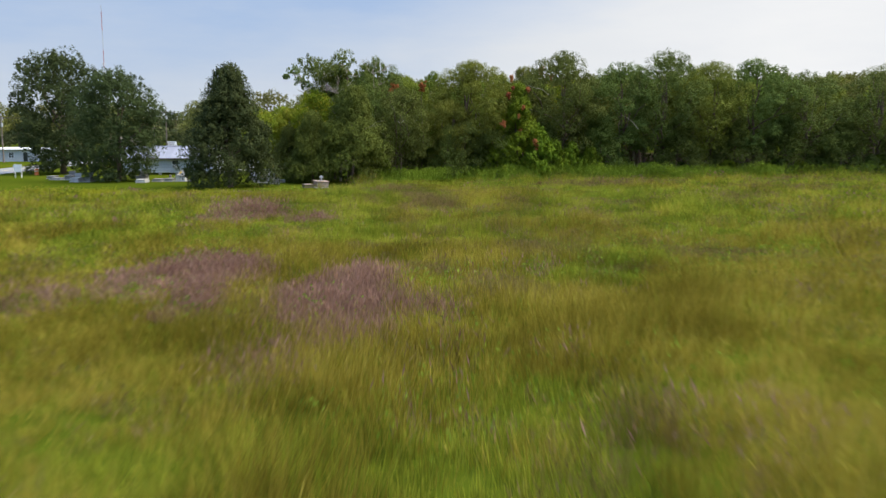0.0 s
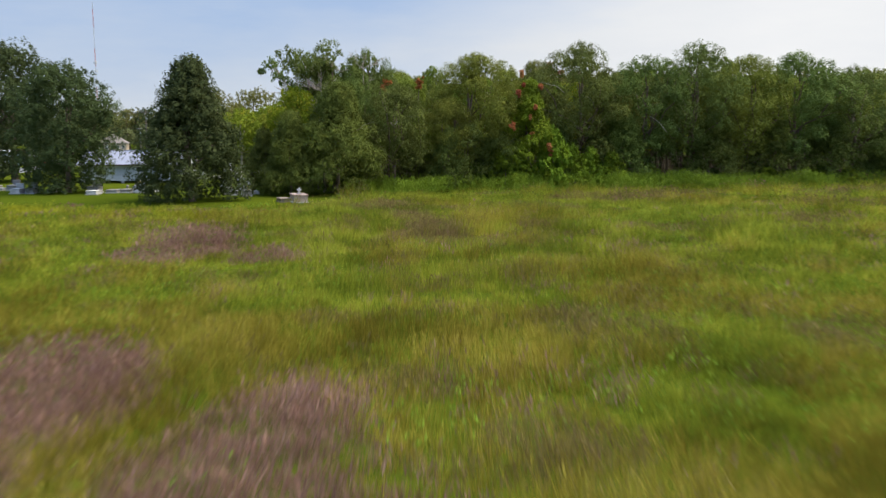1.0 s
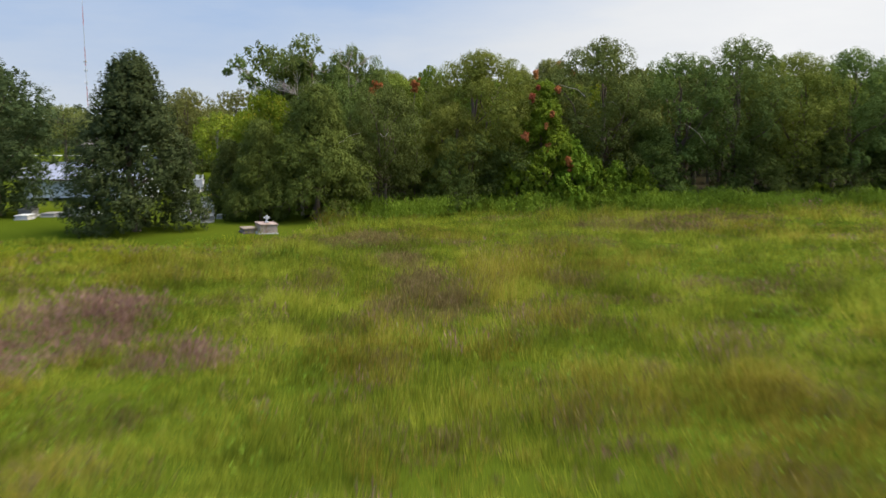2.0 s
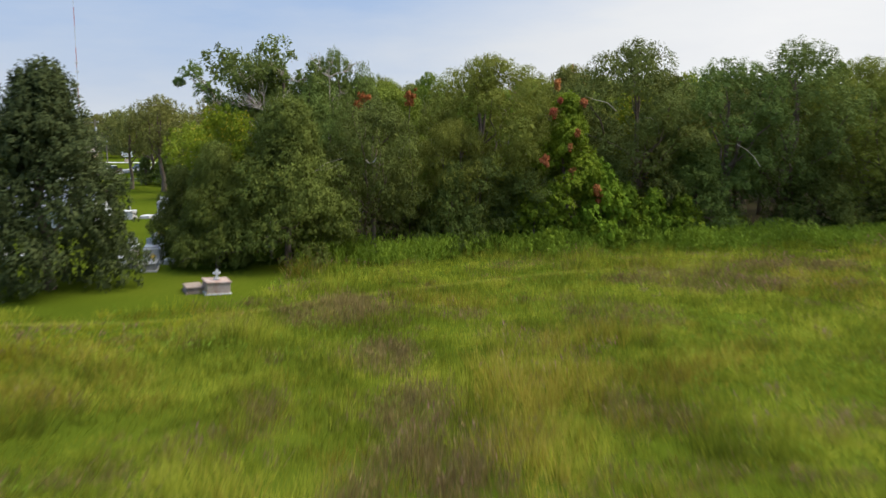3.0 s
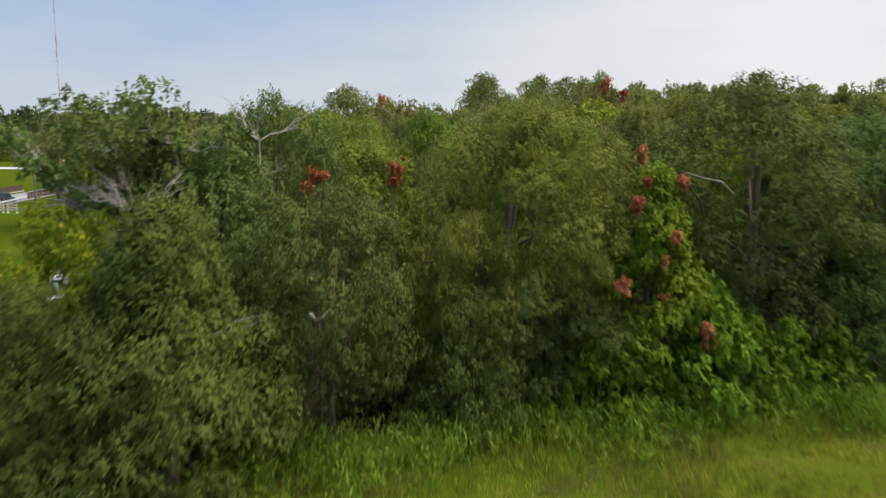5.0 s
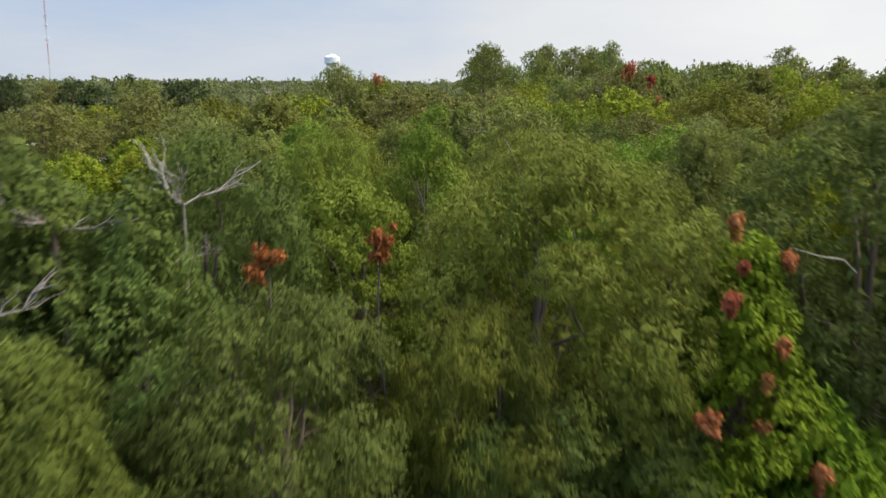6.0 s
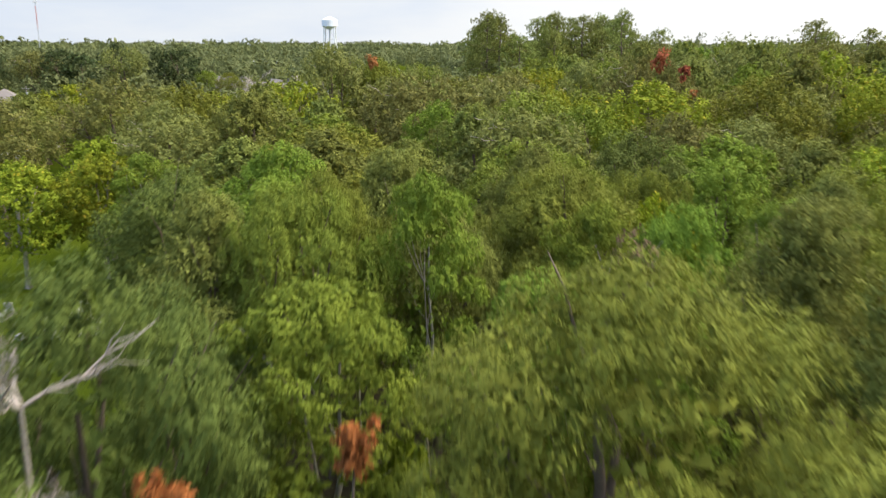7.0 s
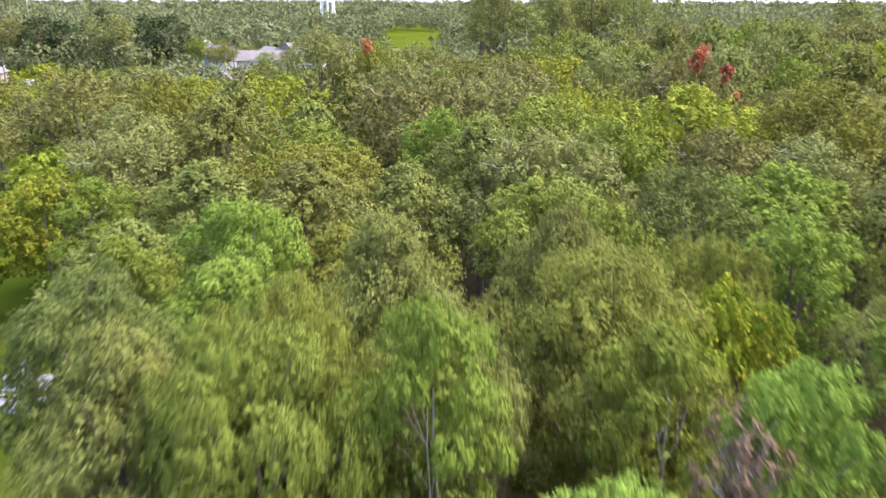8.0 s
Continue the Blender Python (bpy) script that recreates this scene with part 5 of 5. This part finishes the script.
# ---- graves ----
def grave(x, y, turn, w, l, h, mat, top, label, sink=0.0):
    """A raised tomb: plinth, body, cap, and a head piece."""
    ob = thing("grave_tomb", label, "tomb", pose(x, y, 0, sink, sink * 0.6, turn), "tombs of the small graveyard")
    part("plinth", bbox(-w / 2 - 0.1, -l / 2 - 0.1, -0.12, w / 2 + 0.1, l / 2 + 0.1, 0.12, 0.02), CONCRETE if mat is not TOMB_BROWN else TOMB_BROWN, ob)
    part("body", bbox(-w / 2, -l / 2, 0.12, w / 2, l / 2, h - 0.1, 0.03), mat, ob)
    part("cap", bbox(-w / 2 - 0.06, -l / 2 - 0.06, h - 0.1, w / 2 + 0.06, l / 2 + 0.06, h, 0.03), mat, ob)
    if top == "step":
        part("upper_cap", bbox(-w / 2 + 0.1, -l / 2 + 0.15, h, w / 2 - 0.1, l / 2 - 0.15, h + 0.14, 0.03), mat, ob)
    if top in ("head", "step"):
        bm = box(bmesh.new(), -w * 0.42, l / 2 - 0.26, h, w * 0.42, l / 2 - 0.06, h + 0.55, 0.04)
        part("headstone", bm, mat, ob)
    if top == "urn":
        bm = bmesh.new()
        for za, zc, ra, rb in ((0, 0.08, 0.16, 0.12), (0.08, 0.2, 0.06, 0.14), (0.2, 0.36, 0.14, 0.17), (0.36, 0.46, 0.17, 0.05)):
            cyl(bm, 0, l / 2 - 0.4, h + za, h + zc, ra, rb, 10)
        part("urn", bm, mat, ob)
    if top == "cross":
        bm = box(bmesh.new(), -0.07, -0.07, h, 0.07, 0.07, h + 0.62, 0.015)
        box(bm, -0.23, -0.065, h + 0.34, 0.23, 0.065, h + 0.48, 0.015)
        box(bm, -0.16, -0.14, h, 0.16, 0.14, h + 0.1, 0.015)
        part("cross", bm, TOMB_WHITE, ob, "small white stone cross")
    return ob


def flowers(x, y, z, mat, label):
    ob = thing("flower_bunch", label, "flowers", pose(x, y, z), "flower bunches on the tombs")
    g = np.random.default_rng(int(abs(x * 100)))
    part("vase", cyl(bmesh.new(), 0, 0, 0, 0.16, 0.05, 0.07, 8), TOMB_GREY, ob)
    c = g.normal(0, 0.1, (60, 3)) + np.array([0, 0, 0.28])
    part("petals", mesh_np("petals", *leaf_arrays(g, c, unit(c - np.array([0, 0, 0.2])), 0.1, 0.09), mat), mat, ob)
    c = g.normal(0, 0.08, (30, 3)) + np.array([0, 0, 0.18])
    part("leaves", mesh_np("leaves", *leaf_arrays(g, c, unit(c), 0.12, 0.05), LEAF_WEED), LEAF_WEED, ob)


W_, G_ = "whitewashed raised tomb on mown grass", "grey cast concrete tomb on mown grass"
grave(-14.0, 97.2, 28, 1.4, 1.3, 0.82, TOMB_PINK, "cross", "rust-stained white tomb leaning, a cross on top", 4)
grave(-15.5, 97.6, 24, 0.95, 1.7, 0.42, TOMB_BROWN, "", "low brown stained stone grave slab")
grave(-21.0, 106.0, 14, 0.95, 2.1, 0.62, TOMB_GREY, "", G_)
grave(-22.0, 109.6, 14, 1.15, 2.2, 1.2, TOMB_WHITE, "step", W_)
grave(-23.6, 108.2, 14, 0.95, 2.0, 0.7, TOMB_WHITE, "head", W_)
grave(-22.7, 107.4, 14, 0.75, 1.8, 0.45, TOMB_GREY, "", G_)
grave(-22.9, 113.6, 14, 1.0, 2.1, 0.9, TOMB_WHITE, "head", W_)
grave(-24.2, 117.0, 14, 1.0, 2.0, 0.8, TOMB_WHITE, "head", W_)
grave(-25.8, 115.8, 14, 0.95, 2.0, 0.5, TOMB_WHITE, "head", W_)
grave(-25.0, 113.4, 14, 0.9, 1.9, 0.35, TOMB_BROWN, "", "low brown stained stone grave slab")
grave(-20.6, 109.2, 10, 0.6, 1.2, 0.35, TOMB_WHITE, "", W_)
grave(-36.0, 143.2, 6, 1.3, 1.9, 0.95, TOMB_WHITE, "urn", "whitewashed raised tomb with a stone urn on top")
grave(-34.4, 144.4, 6, 1.0, 2.1, 0.3, TOMB_WHITE, "", "low whitewashed grave slab on mown grass")
grave(-33.2, 145.6, 6, 1.0, 2.1, 0.3, TOMB_WHITE, "", "low whitewashed grave slab on mown grass")
grave(-33.6, 148.2, 6, 1.2, 1.6, 1.6, TOMB_WHITE, "step", W_)
grave(-31.8, 147.4, 6, 1.0, 2.0, 0.9, TOMB_WHITE, "head", W_)
grave(-32.6, 142.8, 6, 0.8, 1.6, 0.5, TOMB_GREY, "", G_)
for x, y, w, h, m, t in [(-52.2, 115, 1.6, 0.35, TOMB_GREY, ""), (-50.4, 115, 1.3, 0.8, TOMB_GREY, "head"), (-47.3, 109.6, 1.25, 0.7, TOMB_WHITE, "head"), (-45.9, 110, 1.1, 0.8, TOMB_GREY, "head"), (-44.6, 112.5, 1.0, 0.5, TOMB_GREY, "head"),
                         (-38.3, 108.2, 1.3, 0.55, TOMB_WHITE, ""), (-37.2, 111, 1.4, 0.45, TOMB_GREY, ""), (-35.8, 111.2, 1.2, 0.5, TOMB_GREY, "urn"), (-34.2, 111.2, 1.5, 0.95, TOMB_WHITE, "step"), (-33.0, 111.8, 0.8, 0.35, TOMB_WHITE, ""), (-39.2, 110.8, 1.5, 0.95, TOMB_GREY, "head"), (-54.2, 118, 1.1, 0.5, TOMB_GREY, "")]:
    grave(x, y, 4, w * 0.8, 1.7, h * 0.82, m, t, W_ if m is TOMB_WHITE else G_)
for i in range(6):
    grave(-31.6 + i * 1.08, 161.4 + 0.1 * (i % 3), -20, 0.52, 2.0, 0.34, TOMB_GREY, "", "low pale grey concrete grave slab in a row")
for x, y, h, m, t in [(-29.0, 164.6, 0.9, TOMB_WHITE, "head"), (-31.5, 165.0, 0.36, TOMB_GREY, ""), (-27.3, 164.4, 0.36, TOMB_GREY, ""), (-35.5, 165.5, 0.5, TOMB_GREY, "head")]:
    grave(x, y, -2, 0.9, 2.0, h, m, t, W_ if m is TOMB_WHITE else G_)
flowers(-20.9, 106.5, 0.62, YELLOW, "bunch of yellow flowers on a grey tomb")
flowers(-22.9, 114.3, 1.45, YELLOW, "bunch of yellow flowers on a white headstone")
flowers(-23.0, 107.9, 0.45, PINK, "bunch of pink flowers on a low tomb")
flowers(-34.2, 111.0, 0.92, YELLOW, "bunch of yellow flowers on a white tomb")

# ---- notice board, marker, fence and rubble ----
notice = thing("notice_board", "plain white notice board on two white posts", "sign", pose(-60.3, 120.7, 0, 0, 0, -10))
for sx in (-0.55, 0.45):
    part("post", bbox(sx, -0.05, 0, sx + 0.1, 0.05, 1.95, 0.01), WHITE, notice)
part("board", bbox(-0.62, -0.08, 0.85, 0.62, -0.052, 1.9, 0.01), WHITE, notice)
part("arm", bbox(0.62, -0.08, 1.45, 0.85, -0.05, 1.58, 0.01), WHITE, notice)
drum = thing("traffic_drum", "orange plastic traffic drum on the grass", "traffic drum", pose(-61.9, 129.5, 0))
bm = bmesh.new()
for za, zc, ra, rb in ((0.0, 0.06, 0.36, 0.36), (0.06, 0.5, 0.28, 0.26), (0.5, 0.95, 0.26, 0.22)):
    cyl(bm, 0, 0, za, zc, ra, rb, 14)
part("body", bm, ORANGE, drum)
part("band", cyl(bmesh.new(), 0, 0, 0.55, 0.68, 0.262, 0.255, 14), WHITE, drum)
fence = thing("post_fence", "weathered wooden posts with wire along the clearing", "fence", pose(0, 0, 0))
gf = np.random.default_rng(3)
for i in range(9):
    x = -62 + i * 4
    part("post", cyl(bmesh.new(), x, 210.5 + gf.uniform(-0.2, 0.2), 0, 1.5, 0.08, 0.07, 6), WOOD_POLE, fence)
for z in (0.7, 1.2):
    part("wire", mesh_np("wire", *tube_arrays([(-62, 210.5, z), (-46, 210.5, z - 0.05), (-30, 210.5, z)], [0.012] * 3, 4), GALV), GALV, fence)
rubble = tagged(new("brick_pile", None), "heap of old red-brown bricks in the clearing", "brick pile")
rubble.matrix_basis = pose(-40.5, 207.5, 0)
for i in range(90):
    a, r = gf.uniform(0, 6.28), gf.uniform(0, 1.0) ** 0.6 * 2.2
    z = max(0.03, 0.9 * (1 - r / 2.2) * gf.uniform(0.6, 1.0))
    if i == 0:
        brick_me = bm_mesh("brick", bbox(-0.16, -0.08, -0.06, 0.16, 0.08, 0.06, 0.01), solid_mat("old_brick", (0.2, 0.09, 0.06), (0.36, 0.2, 0.14), 3, 0.9, 0, 0.2, 20))
    b = part("brick", brick_me, None, rubble)
    b.matrix_basis = pose(math.cos(a) * r, math.sin(a) * r, z, gf.uniform(-40, 40), gf.uniform(-40, 40), gf.uniform(0, 180))


# ---- houses ----
def house(name, label, x, y, turn, w, d, h, rise, wall, roof, hip=True, windows=5, porch=False):
    ob = thing(name, label, "house", pose(x, y, 0, 0, 0, turn), "houses of the town")
    t = 0.2
    part("front_wall", bbox(-w / 2, -d / 2, 0, w / 2, -d / 2 + t, h), wall, ob)
    part("back_wall", bbox(-w / 2, d / 2 - t, 0, w / 2, d / 2, h), wall, ob)
    for sx in (-1, 1):
        xa = sx * w / 2 - (t if sx > 0 else 0)
        bm = bmesh.new()
        prof = [(-d / 2 + t, 0), (d / 2 - t, 0), (d / 2 - t, h)] + ([] if hip else [(0, h + rise - 0.1)]) + [(-d / 2 + t, h)]
        f = [bm.verts.new((xa, a, b)) for a, b in prof]
        b = [bm.verts.new((xa + t, v.co.y, v.co.z)) for v in f]
        bm.faces.new(f), bm.faces.new(b[::-1])
        for i in range(len(f)):
            j = (i + 1) % len(f)
            bm.faces.new((f[i], f[j], b[j], b[i]))
        part("gable_wall", bm, wall, ob)
    e = 0.5
    inset = d / 2 if hip else -e * 0.5
    bm = bmesh.new()
    lo = [bm.verts.new(c) for c in ((-w / 2 - e, -d / 2 - e, h), (w / 2 + e, -d / 2 - e, h), (w / 2 + e, d / 2 + e, h), (-w / 2 - e, d / 2 + e, h))]
    hi = [bm.verts.new(c) for c in ((-w / 2 + inset, 0, h + rise), (w / 2 - inset, 0, h + rise))]
    lo2 = [bm.verts.new((v.co.x, v.co.y, h + 0.18)) for v in lo]
    bm.faces.new(lo[::-1])
    for i in range(4):
        bm.faces.new((lo[i], lo[(i + 1) % 4], lo2[(i + 1) % 4], lo2[i]))
    bm.faces.new((lo2[0], lo2[1], hi[1], hi[0]))
    bm.faces.new((lo2[1], lo2[2], hi[1]))
    bm.faces.new((lo2[2], lo2[3], hi[0], hi[1]))
    bm.faces.new((lo2[3], lo2[0], hi[0]))
    part("roof", bm, roof, ob)
    for i in range(windows):
        wx = -w / 2 + (i + 0.5) * w / windows
        if i == windows // 2:
            dr = part("door", bbox(wx - 0.5, -d / 2 - 0.03, 0.05, wx + 0.5, -d / 2 + 0.02, 2.1), GLASS, ob)
            part("frame", bbox(wx - 0.62, -d / 2 - 0.05, 2.1, wx + 0.62, -d / 2 - 0.004, 2.24), WHITE, dr)
            continue
        wd = part("window", bbox(wx - 0.55, -d / 2 - 0.02, 0.9, wx + 0.55, -d / 2 + 0.02, 2.1), GLASS, ob)
        for a, b, c, k in ((-0.65, 0.8, 0.65, 0.9), (-0.65, 2.1, 0.65, 2.2), (-0.65, 0.9, -0.55, 2.1), (0.55, 0.9, 0.65, 2.1), (-0.04, 0.9, 0.04, 2.1), (-0.55, 1.46, -0.04, 1.52), (0.04, 1.46, 0.55, 1.52)):
            part("frame", bbox(wx + a, -d / 2 - 0.05, b, wx + c, -d / 2 - 0.003, k), WHITE, wd)
    if porch:
        for px_ in (-1.6, 1.6):
            part("porch_post", bbox(px_ - 0.15, -d / 2 - 1.6, 0, px_ + 0.15, -d / 2 - 1.3, h, 0.02), WHITE, ob)
        part("porch_roof", bbox(-2.2, -d / 2 - 1.9, h, 2.2, -d / 2 - 0.52, h + 0.2, 0.02), roof, ob)
    return ob


house("brick_house", "tan brick house with a grey-brown hip roof", -137.6, 373, 14, 11, 10.5, 3.0, 3.9, BRICK, SHINGLE, True, 5, True)
house("mobile_home", "long white mobile home with a low roof", -97, 200, 4, 16, 4.6, 2.7, 0.6, SIDING, WHITE, False, 5)
port = thing("carport", "open carport with a flat white roof", "carport", pose(-111, 199, 0))
for i in range(4):
    for yy in (-2.2, 2.2):
        part("post", bbox(-5 + i * 3.3, yy - 0.06, 0, -4.88 + i * 3.3, yy + 0.06, 2.6), WOOD_POLE, port)
part("roof", bbox(-5.6, -2.7, 2.6, 5.6, 2.7, 2.78, 0.02), WHITE, port)
gt = np.random.default_rng(44)
for hx, hy, hw in [(-80, 432, 13), (-46, 425, 11), (-92, 455, 14), (-58, 462, 12), (-40, 452, 11)]:
    house("town_house", ("white house with a dark shingle roof", "pale house with a grey roof")[hw % 2], hx, hy, float(gt.uniform(-60, 60)), hw, 8.5, 4.4, 3.6, SIDING, SHINGLE, False, 4)
house("town_house", "white house with a grey shingle roof", -62, 412, 6, 16, 9, 4.2, 3.4, SIDING, SHINGLE, False, 5)
house("town_house", "white gabled house with a dark roof", -64, 440, -60, 13, 9, 4.0, 3.4, SIDING, SHINGLE, False, 4)
house("town_house", "pale grey house among far trees", -122, 520, 10, 26, 12, 4.5, 1.2, CONCRETE, GALV, False, 7)
house("town_house", "small white building far off in the town", -108, 640, 10, 16, 10, 8, 2, SIDING, GALV, False, 4)
house("town_house", "low white house among far oaks", 8, 330, -20, 11, 8, 3.2, 2.2, SIDING, GALV, False, 4)


for hx, hy_, hh in [(-50, 395, 9), (-58, 398, 8), (-72, 402, 10), (-78, 412, 9), (-44, 412, 10), (-86, 420, 11), (-70, 424, 9), (-52, 436, 10), (-92, 438, 11), (-36, 400, 11), (-84, 446, 10), (-40, 436, 12)]:
    plant(FAR, ("oak", "olive", "bright")[int(hh) % 3], hx, hy_, hh, hh * 0.45)["group"] = "trees among the town's houses"


# ---- poles, wires, sign, mast and water tower ----
def utility_pole(x, y, h, turn):
    ob = thing("utility_pole", "weathered wooden utility pole with a crossarm", "utility pole", pose(x, y, 0, 0, 0, turn), "utility poles")
    part("pole", cyl(bmesh.new(), 0, 0, 0, h, 0.2, 0.12, 9), WOOD_POLE, ob)
    part("crossarm", bbox(-1.3, -0.2, h - 0.9, 1.3, -0.08, h - 0.75, 0.01), WOOD_POLE, ob)
    for sx in (-1.2, -0.6, 0.6, 1.2):
        part("insulator", cyl(bmesh.new(), sx, -0.14, h - 0.75, h - 0.58, 0.05, 0.03, 6), GALV, ob)
    part("transformer", cyl(bmesh.new(), 0.34, -0.1, h - 2.6, h - 1.7, 0.22, 0.22, 10), GALV, ob)


POLES = [(-96, 150, 10.5), (-98, 190, 10.5), (-75, 232, 13.0), (-114, 338, 9.6), (-94, 325, 10.0), (-66, 262, 10.5), (-52, 300, 10.5), (-40, 345, 10.5), (-104, 420, 10), (-110, 470, 10), (-116, 520, 10), (-122, 570, 10), (-128, 620, 10), (-70, 405, 10)]
for x, y, h in POLES:
    utility_pole(x, y, h, -25)


def wire(a, b, sag):
    s = np.linspace(0, 1, 9)[:, None]
    p = np.array(a) + (np.array(b) - np.array(a)) * s
    p[:, 2] -= (4 * s * (1 - s))[:, 0] * sag
    tagged(new("power_line", mesh_np("power_line", *tube_arrays(p, [0.022] * 9, 4), RUBBER)), "dark sagging power line between poles", "cable", "power lines")


for i, j in ((0, 2), (1, 2), (2, 5), (5, 6), (6, 7), (3, 4), (4, 7), (8, 9), (9, 10)):
    (xa, ya, ha), (xb, yb, hb) = POLES[i], POLES[j]
    for off in (-1.1, 1.1):
        wire((xa + off, ya, ha - 0.6), (xb + off, yb, hb - 0.6), 1.2)

board = thing("roadside_sign", "white cabinet sign on a brick and steel stand", "sign", pose(-109, 343, 0, 0, 0, 8))
part("stand", bbox(-0.9, -0.35, 0, 0.9, 0.35, 1.2, 0.03), BRICK, board)
for sx in (-0.7, 0.6):
    part("post", bbox(sx, -0.05, 1.2, sx + 0.1, 0.05, 2.0), GALV, board)
cab = part("cabinet", bbox(-1.9, -0.2, 2.0, 1.9, 0.2, 3.7, 0.05), WHITE, board)
for i in range(3):
    part("text_bar", bbox(-1.5, -0.212, 3.2 - i * 0.42, 1.5 - 0.5 * (i % 2), -0.203, 3.36 - i * 0.42), RUST, cab, "dark bar of unreadable writing")


def radio_mast(x, y, h):
    ob = thing("radio_mast", "tall thin red and white lattice radio mast", "mast", pose(x, y, 0))
    n = 22
    corners = [(0.36 * math.cos(a), 0.36 * math.sin(a)) for a in (0.3, 2.4, 4.5)]
    for i in range(n):
        z0, z1 = h * i / n, h * (i + 1) / n
        bm = bmesh.new()
        for k in range(3):
            (xa, ya), (xb, yb) = corners[k], corners[(k + 1) % 3]
            cyl(bm, xa, ya, z0, z1, 0.08, 0.08, 4)
            for (p, zp), (q, zq) in ((((xa, ya), z0), ((xb, yb), z1)),):
                d = Vector((q[0] - p[0], q[1] - p[1], zq - zp))
                bmesh.ops.create_cone(bm, cap_ends=False, segments=3, radius1=0.05, radius2=0.05, depth=d.length, matrix=Matrix.Translation(((p[0] + q[0]) / 2, (p[1] + q[1]) / 2, (zp + zq) / 2)) @ d.to_track_quat("Z", "Y").to_matrix().to_4x4())
        part("section", bm, RED_PAINT if (i // 3) % 2 == 0 else GALV, ob)
    for z in (48, 57.5, 64):
        for a in range(6):
            c, s_ = math.cos(a * 1.047), math.sin(a * 1.047)
            part("antenna", bbox(c * 1.2 - 0.13, s_ * 1.2 - 0.13, z - 1.1, c * 1.2 + 0.13, s_ * 1.2 + 0.13, z + 1.1, 0.04), WHITE, ob)
        bm = bmesh.new()
        bmesh.ops.create_cone(bm, cap_ends=True, segments=12, radius1=1.25, radius2=1.25, depth=0.15, matrix=Matrix.Translation((0, 0, z)))
        part("platform", bm, GALV, ob)


radio_mast(-277, 706, 111)


def water_tower(x, y):
    ob = thing("water_tower", "white steel water tower on braced legs", "water tower", pose(x, y, 0, 0, 0, 20))
    top = [(5.6 * math.cos(a), 5.6 * math.sin(a)) for a in (0.4, 1.97, 3.54, 5.11)]
    foot = [(p[0] * 1.35, p[1] * 1.35) for p in top]
    for (xa, ya), (xb, yb) in zip(foot, top):
        part("leg", mesh_np("leg", *tube_arrays([(xa, ya, 0), (xb, yb, 34)], [0.5, 0.45], 8), WHITE), WHITE, ob)
    for z in (4, 14, 24):
        for k in range(4):
            f = 1.35 - 0.35 * z / 37
            a, b = top[k], top[(k + 1) % 4]
            part("strut", mesh_np("strut", *tube_arrays([(a[0] * f, a[1] * f, z), (b[0] * f, b[1] * f, z)], [0.2, 0.2], 6), WHITE), WHITE, ob)
            f2 = 1.35 - 0.35 * min(34, z + 10) / 37
            part("brace", mesh_np("brace", *tube_arrays([(a[0] * f, a[1] * f, z), (b[0] * f2, b[1] * f2, min(34, z + 10))], [0.12, 0.12], 5), WHITE), WHITE, ob)
    bm = bmesh.new()
    for za, zc, ra, rb in ((31.5, 34, 1.5, 6.2), (34, 39, 6.2, 6.2), (39, 41.5, 6.2, 0.6)):
        cyl(bm, 0, 0, za, zc, ra, rb, 24)
    part("tank", bm, TANK_PAINT, ob)
    part("walkway", cyl(bmesh.new(), 0, 0, 34, 34.3, 6.5, 6.5, 24), WHITE, ob)
    part("riser_pipe", cyl(bmesh.new(), 0, 0, 0, 32, 0.8, 0.8, 12), WHITE, ob)


water_tower(-87.6, 801)
loader = thing("digger", "orange construction machine parked far off", "construction machine", pose(-143, 560, 0, 0, 0, 30))
part("body", bbox(-3.2, -1.4, 0.9, 2.4, 1.4, 2.6, 0.15), ORANGE, loader)
part("cab", bbox(-1.2, -1.1, 2.6, 0.8, 1.1, 4.2, 0.1), GLASS, loader)
part("arm", mesh_np("arm", *tube_arrays([(2.0, 0, 2.2), (4.4, 0, 4.2), (6.2, 0, 1.2)], [0.35, 0.3, 0.25], 6), ORANGE), ORANGE, loader)
for sy in (-1.3, 1.3):
    part("track", bbox(-3, sy - 0.35, 0, 2.4, sy + 0.35, 0.95, 0.25), RUBBER, loader)

# templates that were never set out
for lod in (NEAR, MID, FAR):
    for kinds_ in lod.values():
        for kind_ in kinds_:
            if not kind_.used:
                for ob in [*kind_.ob.children_recursive, kind_.ob]:
                    bpy.data.objects.remove(ob)
                kind_.used = True
